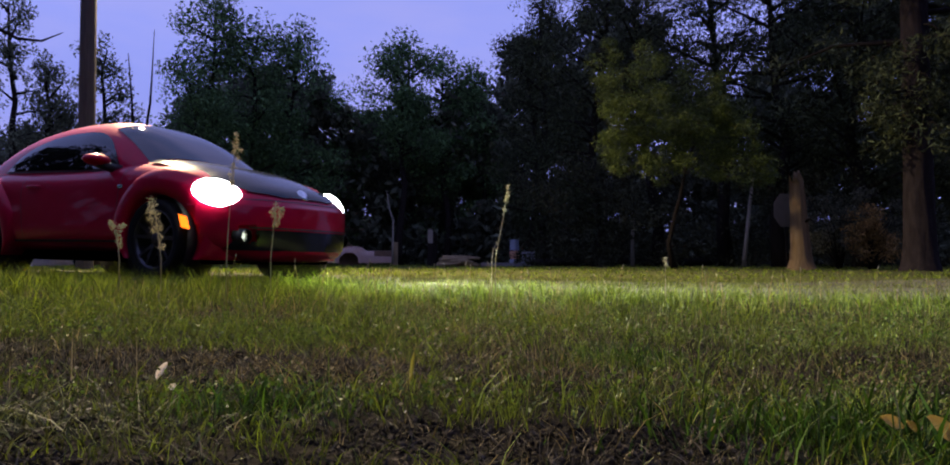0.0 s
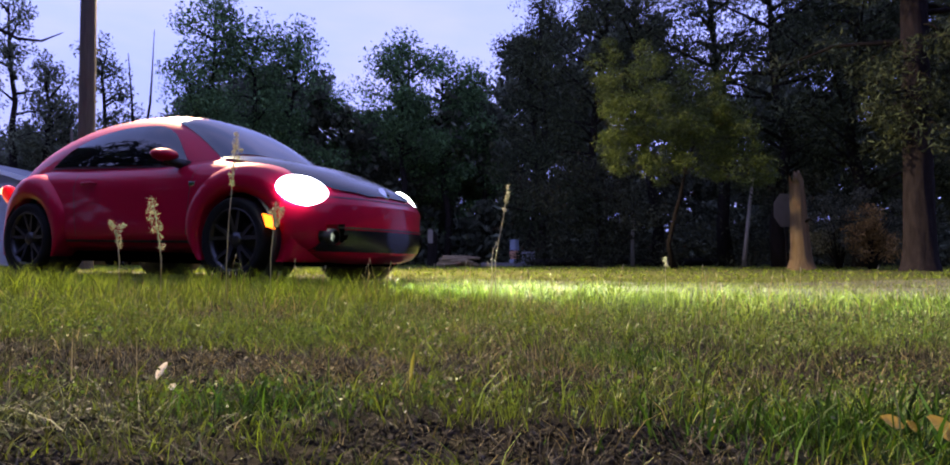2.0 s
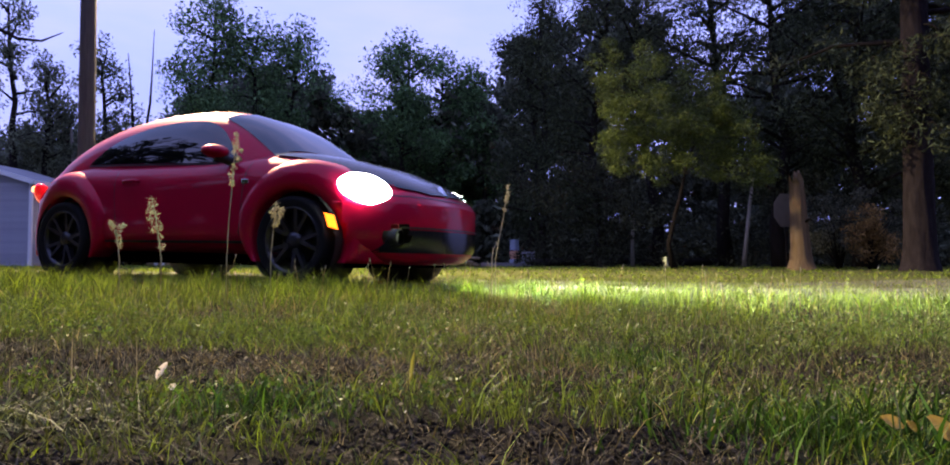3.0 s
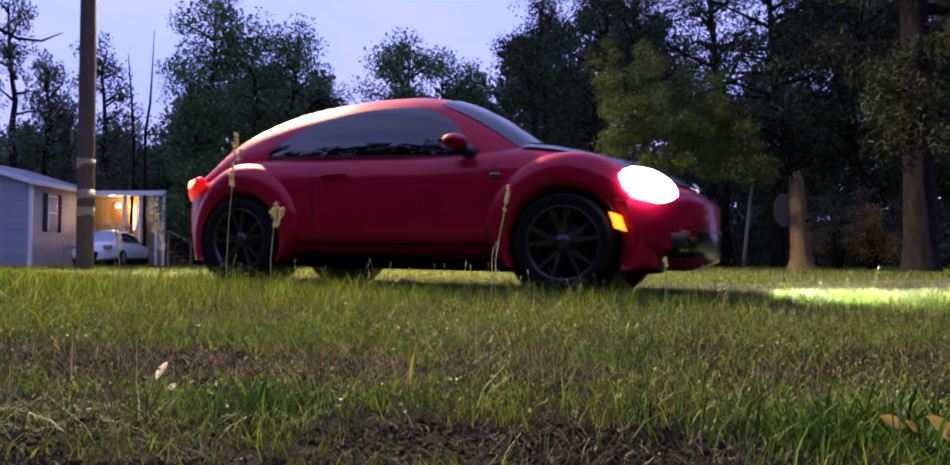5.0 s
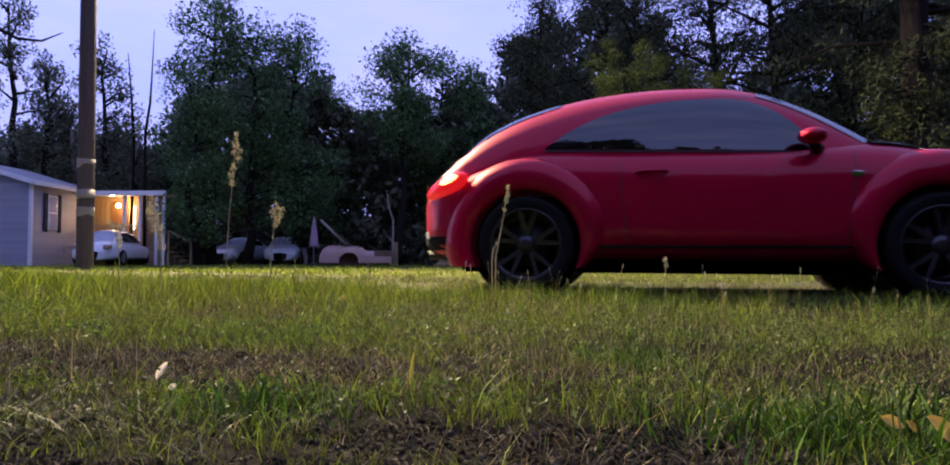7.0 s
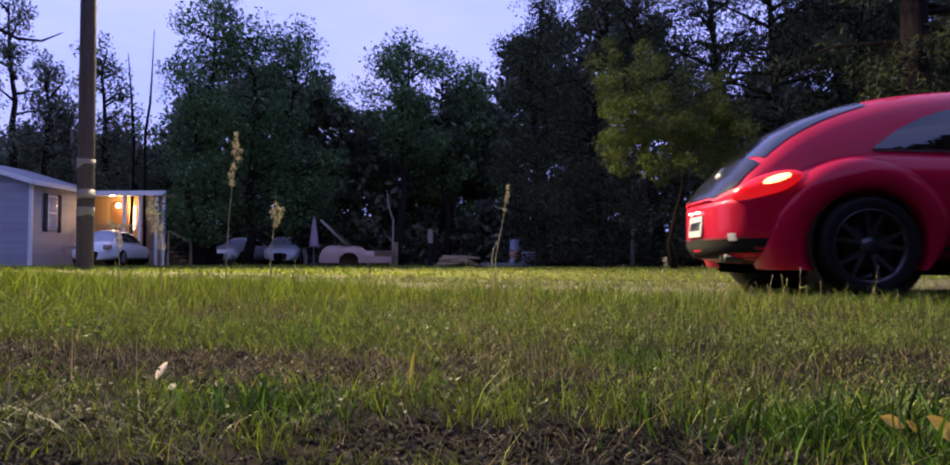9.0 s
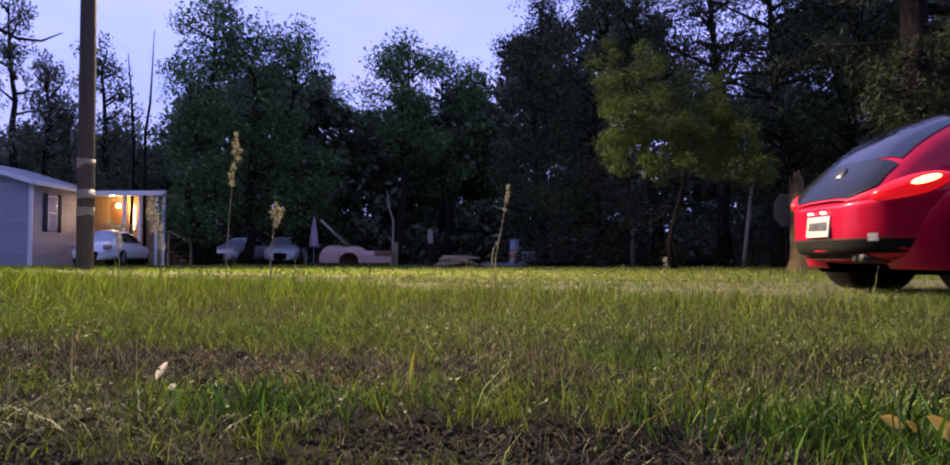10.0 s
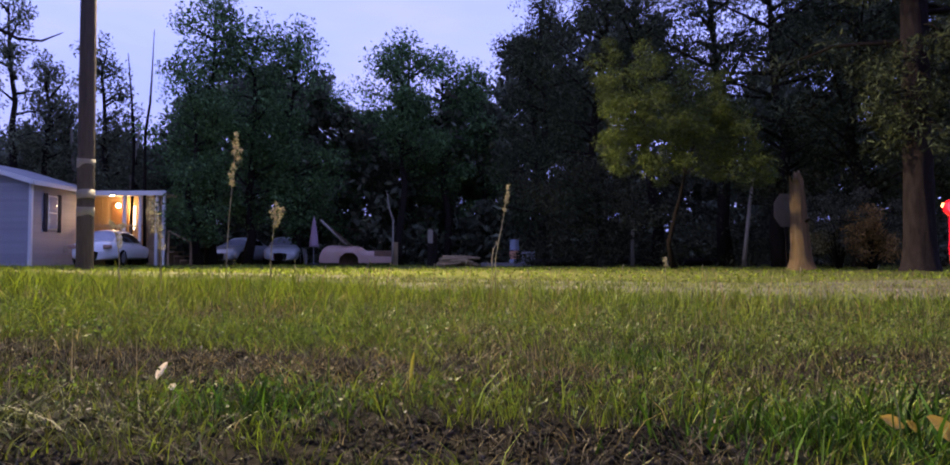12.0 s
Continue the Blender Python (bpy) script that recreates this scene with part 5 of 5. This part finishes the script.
def blades(name, n, y0, y1, height, width, material, seed, keep, label, lean=0.45):
    """Curved grass blades of five corners each over a wedge of ground in front of the camera."""
    rng = np.random.default_rng(seed)
    each = 9
    m0 = n // each
    n = m0 * each
    cy = np.sqrt(rng.random(m0) * (y1 ** 2 - y0 ** 2) + y0 ** 2)
    cx = (rng.random(m0) * 2 - 1) * (cy * 0.74 + 0.25)
    tall = np.repeat(0.6 + 0.8 * rng.random(m0), each)
    spread = height * 0.38
    ox, oy = rng.normal(0, spread, n), rng.normal(0, spread, n)
    ys, xs = np.repeat(cy, each) + oy, np.repeat(cx, each) + ox
    ok, zs, hs = np.zeros(n, bool), np.zeros(n), np.zeros(n)
    pick = rng.random(n)
    for i in range(n):
        k = keep(xs[i], ys[i])
        if pick[i] < k[0]:
            ok[i] = True
            zs[i], hs[i] = ground_z(xs[i], ys[i]), k[1]
    xs, ys, zs, hs, ox, oy = xs[ok], ys[ok], zs[ok], hs[ok] * tall[ok], ox[ok], oy[ok]
    m = len(xs)
    h = height * hs * (0.45 + 0.9 * rng.random(m) ** 1.5)
    a = np.arctan2(oy, ox) + rng.normal(0, 0.7, m)
    l = lean * h * (0.3 + 1.2 * rng.random(m))
    fa = rng.random(m) * math.pi
    w = width * (0.6 + 0.8 * rng.random(m))
    fx, fy = np.cos(fa) * w / 2, np.sin(fa) * w / 2
    dx, dy = np.cos(a) * l, np.sin(a) * l
    def row(f, g, s):
        return np.stack([xs + dx * f + fx * s, ys + dy * f + fy * s, zs - min(0.01, 0.12 * height) + h * g], axis=1)
    v = np.stack([row(0, 0, 1), row(0, 0, -1), row(0.3, 0.55, -0.8), row(0.3, 0.55, 0.8), row(1.0, 0.98, 0.0)], axis=1).reshape(-1, 3)
    b = np.arange(m)[:, None] * 5
    tri = np.concatenate([b + np.array([0, 1, 2]), b + np.array([0, 2, 3]), b + np.array([3, 2, 4])])
    ob = new(name, bulk(name, v, tri, material))
    return tagged(ob, label, "grass", kind="stuff")


def on_lane(x, y):
    o = y - lane_y(x)
    return -1.25 < o < 1.9


def lawn():
    def green(x, y):
        b = bareness(x, y)
        k = 0.95 - 1.25 * max(0.0, b + 0.05)
        k *= 1.0 - 0.45 * min(1.0, max(0.0, (x / max(y, 0.5) - 0.15) / 0.3)) * (y < 7.0)
        if on_lane(x, y):
            return (k, 0.75) if x < 3 else (0.9 * k, 0.6)
        tall = 1.0 + 0.5 * noise.noise((x * 0.7, y * 0.5, 3.0)) + 0.6 * noise.noise((x * 3.3, y * 2.7, 13.0)) - 0.35 * min(1.0, max(0.0, b))
        tall += (0.55 if 3.0 < y < 4.7 else 0.0) + (0.35 if x < -0.12 * y and y > 1.8 else 0.0)
        return (k, max(0.35, tall))
    def olive(x, y):
        b = bareness(x, y)
        k = 0.55 + 0.5 * noise.noise((x * 2.2, y * 2.2, 21.0)) - 0.7 * max(0.0, b - 0.2)
        return (k, max(0.4, 1.0 + 0.7 * noise.noise((x * 3.0, y * 2.5, 33.0))))
    def dry(x, y):
        b = bareness(x, y)
        k = 0.30 + 0.25 * b + 0.5 * noise.noise((x * 0.9, y * 0.9, 30.0)) - (0.3 if y < 1.08 else 0.0)
        k += 0.45 * math.exp(-((x / max(y, 0.5) + 0.10) / 0.22) ** 2) * (1.1 < y < 8.0)
        return (0.5 * k if on_lane(x, y) else k, 0.6 if on_lane(x, y) else 0.9)
    blades("grass", 62000, 0.66, 2.8, 0.033, 0.0015, M["grass"], 1, green, "short patchy green grass", 0.8)
    blades("grass", 40000, 0.66, 3.2, 0.034, 0.0014, M["grass_olive"], 28, olive, "short olive grass growing through thatch", 1.0)
    blades("grass", 4500, 0.9, 3.0, 0.070, 0.0022, M["grass"], 8, green, "longer green blades among the short grass", 0.9)
    blades("grass", 100000, 2.6, 8.0, 0.060, 0.0032, M["grass"], 2, green, "green grass of the verge", 0.55)
    blades("grass", 52000, 2.6, 8.0, 0.052, 0.0030, M["grass_olive"], 29, olive, "olive grass of the verge", 0.7)
    blades("grass", 85000, 8.0, 32.0, 0.042, 0.012, M["grass"], 3, green, "mown grass of the yard", 0.6)
    def tuft(x, y):
        e = max(math.exp(-((x - cx) / rx) ** 2 - ((y - cy) / ry) ** 2) for cx, cy, rx, ry in ((-0.33, 1.02, 0.12, 0.065), (0.50, 0.92, 0.19, 0.12), (0.35, 1.62, 0.12, 0.12)))
        return (0.95 * e, 0.6 + 0.5 * e)
    blades("grass", 56000, 0.70, 1.9, 0.044, 0.0026, M["grass_fresh"], 18, tuft, "dense fresh green tufts", 0.85)
    def rank(x, y):
        return (0.9 * math.exp(-((x - 0.50) / 0.20) ** 2 - ((y - 0.90) / 0.13) ** 2), 1.0)
    blades("grass", 3600, 0.72, 1.2, 0.072, 0.0042, M["grass_fresh"], 38, rank, "rank broad green blades", 0.55)
    def lodged(x, y):
        return (0.8 * math.exp(-((x + 0.55) / 0.22) ** 2 - ((y - 0.92) / 0.10) ** 2), 1.0)
    blades("grass", 15000, 0.72, 1.2, 0.030, 0.0026, M["grass_olive"], 39, lodged, "lodged olive blades lying over", 2.2)
    def worn(x, y):
        return ((0.25 + 0.7 * max(0.0, bareness(x, y))) * (0.75 if y < 1.0 else 1.0), 1.0)
    blades("dry_grass", 30000, 0.70, 2.6, 0.024, 0.0016, M["straw_dull"], 19, worn, "short greyed stubble on worn soil", 1.4)
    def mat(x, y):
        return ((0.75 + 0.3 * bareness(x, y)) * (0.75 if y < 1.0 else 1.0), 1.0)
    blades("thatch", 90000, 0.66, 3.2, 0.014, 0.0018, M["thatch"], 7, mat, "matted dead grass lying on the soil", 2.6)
    # crumbs and clods on the worn places
    rng = np.random.default_rng(61)
    ys = 0.68 + 1.5 * rng.random(60000) ** 1.3
    xs = (rng.random(60000) * 2 - 1) * (ys * 0.74 + 0.05)
    at = np.array([(x, y, ground_z(x, y)) for x, y in zip(xs, ys) if bareness(x, y) > 0.25])[:16000]
    half = 0.0016 + 0.0065 * rng.random(len(at)) ** 4
    six = np.array([(1, 0, 0), (0, 1, 0), (-1, 0, 0), (0, -1, 0), (0, 0, 0.8), (0, 0, -0.6)], float)
    v = at[:, None, :] + (six[None] + rng.normal(0, 0.25, (len(at), 6, 3))) * half[:, None, None]
    tri = np.array([(0, 1, 4), (1, 2, 4), (2, 3, 4), (3, 0, 4), (1, 0, 5), (2, 1, 5), (3, 2, 5), (0, 3, 5)])
    f = (np.arange(len(at))[:, None, None] * 6 + tri[None]).reshape(-1, 3)
    clods = new("soil_crumbs", bulk("soil_crumbs", v.reshape(-1, 3), f, M["clod"]))
    tagged(clods, "dark crumbs and clods of bare soil", "soil", kind="stuff")
    rng = np.random.default_rng(44)
    ys = np.sqrt(rng.random(20000) * (7.0 ** 2 - 0.9 ** 2) + 0.81)
    xs = (rng.random(20000) * 2 - 1) * ys * 0.72
    cs = [(x, y, ground_z(x, y) + 0.026) for x, y in zip(xs, ys) if bareness(x, y) < 0.2 and not on_lane(x, y)]
    low = new("ground_leaves", leaf_cloud("ground_leaves", cs, [0.045] * len(cs), 7, 0.0040, M["clover"], 45, 1.0, 0.6))
    tagged(low, "small clover-like leaves among the grass", "ground cover", kind="stuff")
    blades("dry_grass", 34000, 0.66, 2.8, 0.036, 0.0013, M["dry"], 4, dry, "dry straw-coloured grass", 1.3)
    def upright(x, y):
        return (0.28 + 0.5 * noise.noise((x * 1.4, y * 1.4, 50.0)), 1.0)
    blades("dry_grass", 9000, 1.05, 3.0, 0.075, 0.0012, M["straw_dull"], 40, upright, "thin upright dry stems", 0.25)
    blades("dry_grass", 40000, 2.6, 8.0, 0.068, 0.0030, M["dry"], 5, dry, "dry straw-coloured grass", 0.7)
    blades("dry_grass", 20000, 8.0, 32.0, 0.040, 0.011, M["dry"], 6, dry, "dry straw-coloured grass", 0.6)


lawn()


def weeds():
    G = "tall weed stalks"
    def stalk(pts, d, heads, label):
        x0 = (pts[0][0] - 784) / 1150 * d
        o = thing("weed_stalk", pose(x0, d, ground_z(x0, d)), label, "weed", G)
        def at(u, v, dy=0.0):
            return ((u - 784) / 1150 * d - x0, dy, top_height(v, d) - ground_z(x0, d))
        line = [(0, 0, -0.02, 0.0026)] + [(*at(u, v), r * 1.05) for u, v, r in pts]
        part("stem", tubes("stem", [line], M["straw"], 5), o)
        rng = np.random.default_rng(int(pts[0][0]))
        cs, rs = [], []
        for u, v, r in heads:
            cs.append(at(u, v))
            rs.append(r * 0.95 * d / 1150)
        part("seed_head", leaf_cloud("seed_head", cs, rs, 42, 0.0017 * d, M["straw"], int(pts[0][0]), 0.7, 1.3), o, "pale feathery seed head")
    lab = "tall dry weed stalk with feathery seed head"
    stalk([(374, 425, 0.003), (377, 360, 0.0028), (382, 300, 0.0026), (385, 250, 0.002), (389, 216, 0.001)], 3.6,
          [(388, 222, 5), (387, 236, 7), (385, 252, 6), (391, 262, 6), (384, 276, 7), (380, 290, 7), (382, 302, 5), (395, 248, 4), (386, 243, 5)], lab)
    stalk([(447, 425, 0.003), (450, 390, 0.0028), (453, 360, 0.0025), (455, 335, 0.001)], 3.5,
          [(455, 340, 7), (449, 352, 6), (461, 352, 7), (454, 358, 8), (458, 366, 5), (453, 372, 5), (465, 346, 4)], lab)
    stalk([(818, 428, 0.003), (824, 395, 0.0028), (831, 360, 0.0025), (835, 330, 0.002), (839, 305, 0.001)], 3.5,
          [(839, 310, 4), (838, 320, 5), (836, 332, 4), (833, 346, 4), (837, 326, 4)], "slender weed stalk leaning, with a narrow seed head")
    stalk([(812, 428, 0.003), (814, 412, 0.0025), (820, 402, 0.001)], 3.5, [(820, 402, 2)], "short bent weed stem")
    stalk([(266, 430, 0.0035), (262, 400, 0.003), (256, 360, 0.0026), (248, 325, 0.001)], 3.5,
          [(248, 332, 9), (252, 342, 9), (247, 350, 8), (255, 356, 10), (257, 370, 10), (252, 380, 8), (262, 378, 7), (262, 395, 8), (266, 408, 7), (246, 362, 6)], "weed with a full pale seed head")
    stalk([(197, 430, 0.003), (195, 410, 0.0028), (190, 385, 0.002), (184, 368, 0.001)], 3.5,
          [(186, 374, 6), (192, 384, 7), (198, 376, 6), (204, 372, 4), (195, 395, 7), (198, 405, 6), (182, 368, 4)], "weed with a full pale seed head")
    stalk([(1098, 455, 0.0028), (1099, 440, 0.0025), (1098, 428, 0.001)], 3.4, [(1098, 430, 4), (1100, 438, 4)], "low weed with a pale tip")
    # slender upright grass stems along the verge
    rng = random.Random(12)
    for k in range(60):
        u = rng.uniform(330, 1560)
        d = rng.uniform(2.3, 4.6)
        x0 = (u - 784) / 1150 * d
        z0 = ground_z(x0, d)
        hgt = rng.uniform(0.12, 0.235)
        o = thing("grass_stem", pose(x0, d, z0), "thin upright grass stem with a pale tip", "grass stem", "thin grass stems")
        b = rng.uniform(-0.03, 0.03)
        part("stem", tubes("stem", [[(0, 0, -0.01, 0.0016), (b * 0.4, 0, hgt * 0.6, 0.0014), (b, 0, hgt * 0.9, 0.0012)]], M["dry"], 4), o)
        part("tip", tubes("tip", [[(b, 0, hgt * 0.88, 0.001), (b * 1.1, 0, hgt * 0.94, 0.0032), (b * 1.2, 0, hgt, 0.0008)]], M["straw"], 5), o)


weeds()


def fallen_leaves():
    def leaf(u, v, size, turn, tilt, label, material, lift=0.02, narrow=0.55):
        d = 0.23 * 1150 / (v - 430)
        x = (u - 784) / 1150 * d
        def f(a, b):
            w = size * narrow * math.sin(math.pi * min(0.98, 0.04 + 0.94 * a)) ** 0.8
            return ((a - 0.5) * 2 * size, (b - 0.5) * 2 * w, 0.25 * size * (2 * b - 1) ** 2 + 0.10 * size * math.sin(5 * a))
        me = patch("dead_leaf", f, 12, 6, material)
        o = new("dead_leaf", me)
        o.matrix_basis = pose(x, d, ground_z(x, d) + lift, tilt, 0, 0) @ pose(0, 0, 0, 0, 0, turn)
        tagged(o, label, "leaf", "fallen leaves")
    rng0 = np.random.default_rng(15)
    ys = np.sqrt(rng0.random(2600) * (6.0 ** 2 - 0.8 ** 2) + 0.64)
    xs = (rng0.random(2600) * 2 - 1) * ys * 0.72
    cs = [(x, y, ground_z(x, y) + 0.03) for x, y in zip(xs, ys)]
    scraps = new("dry_scraps", leaf_cloud("dry_scraps", cs, [0.03] * 2600, 2, 0.0030, M["straw"], 16, 0.9, 0.8))
    tagged(scraps, "pale dry scraps scattered through the grass", "leaf litter", kind="stuff")
    leaf(1466, 735, 0.014, -28, 55, "curled yellow-brown dead leaf in grass", M["dead_leaf"], 0.034, 0.6)
    leaf(1498, 728, 0.009, -60, 60, "small curled yellow leaf in grass", M["dead_leaf"], 0.026)
    leaf(1548, 748, 0.021, -55, 58, "curled yellow-brown dead leaf in grass", M["dead_leaf"], 0.034, 0.5)
    leaf(681, 645, 0.030, 84, 82, "upright yellow-green blade leaf", M["blade_leaf"], 0.030, 0.13)
    leaf(271, 640, 0.017, 70, 66, "pale shiny curled scrap on bare soil", M["litter"], 0.020, 0.42)
    leaf(289, 666, 0.007, 20, 60, "pale pebble-like scrap on soil", M["litter"], 0.016, 0.8)
    rng = random.Random(3)
    for k in range(26):
        v = rng.uniform(470, 650)
        leaf(rng.uniform(10, 1550), v, rng.uniform(0.004, 0.008), rng.uniform(0, 180), rng.uniform(20, 80), "tiny pale dry leaf scrap in grass", M["straw"], 0.02, 0.35)


fallen_leaves()


# ---------------------------------------------------------------- what moves
def motions():
    rows = []
    for t, x, y, a in DRIVE:
        c, sn = AXLE * math.cos(radians(a)), math.sin(radians(a))
        front, back = slope_z(x + c), slope_z(x - c)
        lean = math.degrees(math.atan((back - front) / (2 * AXLE)))
        rows.append((t, pose(x, y, (front + back) / 2 + 0.02, lean * sn, lean, a)))
    walk(CAR, rows)
    ts = np.array([r[0] for r in DRIVE])
    steps = np.array([0.0] + [math.hypot(b[1] - a[1], b[2] - a[2]) for a, b in zip(DRIVE, DRIVE[1:])])
    way = np.cumsum(steps)
    for w, ax, side in WHEELS:
        spin = []
        for k in range(49):
            t = 12.0 * k / 48
            roll = math.degrees(float(np.interp(t, ts, way)) / WHEEL_R)
            spin.append((t, pose(ax, side * 0.785, WHEEL_R, 0, roll + 20, 0)))
        walk(w, spin)


motions()
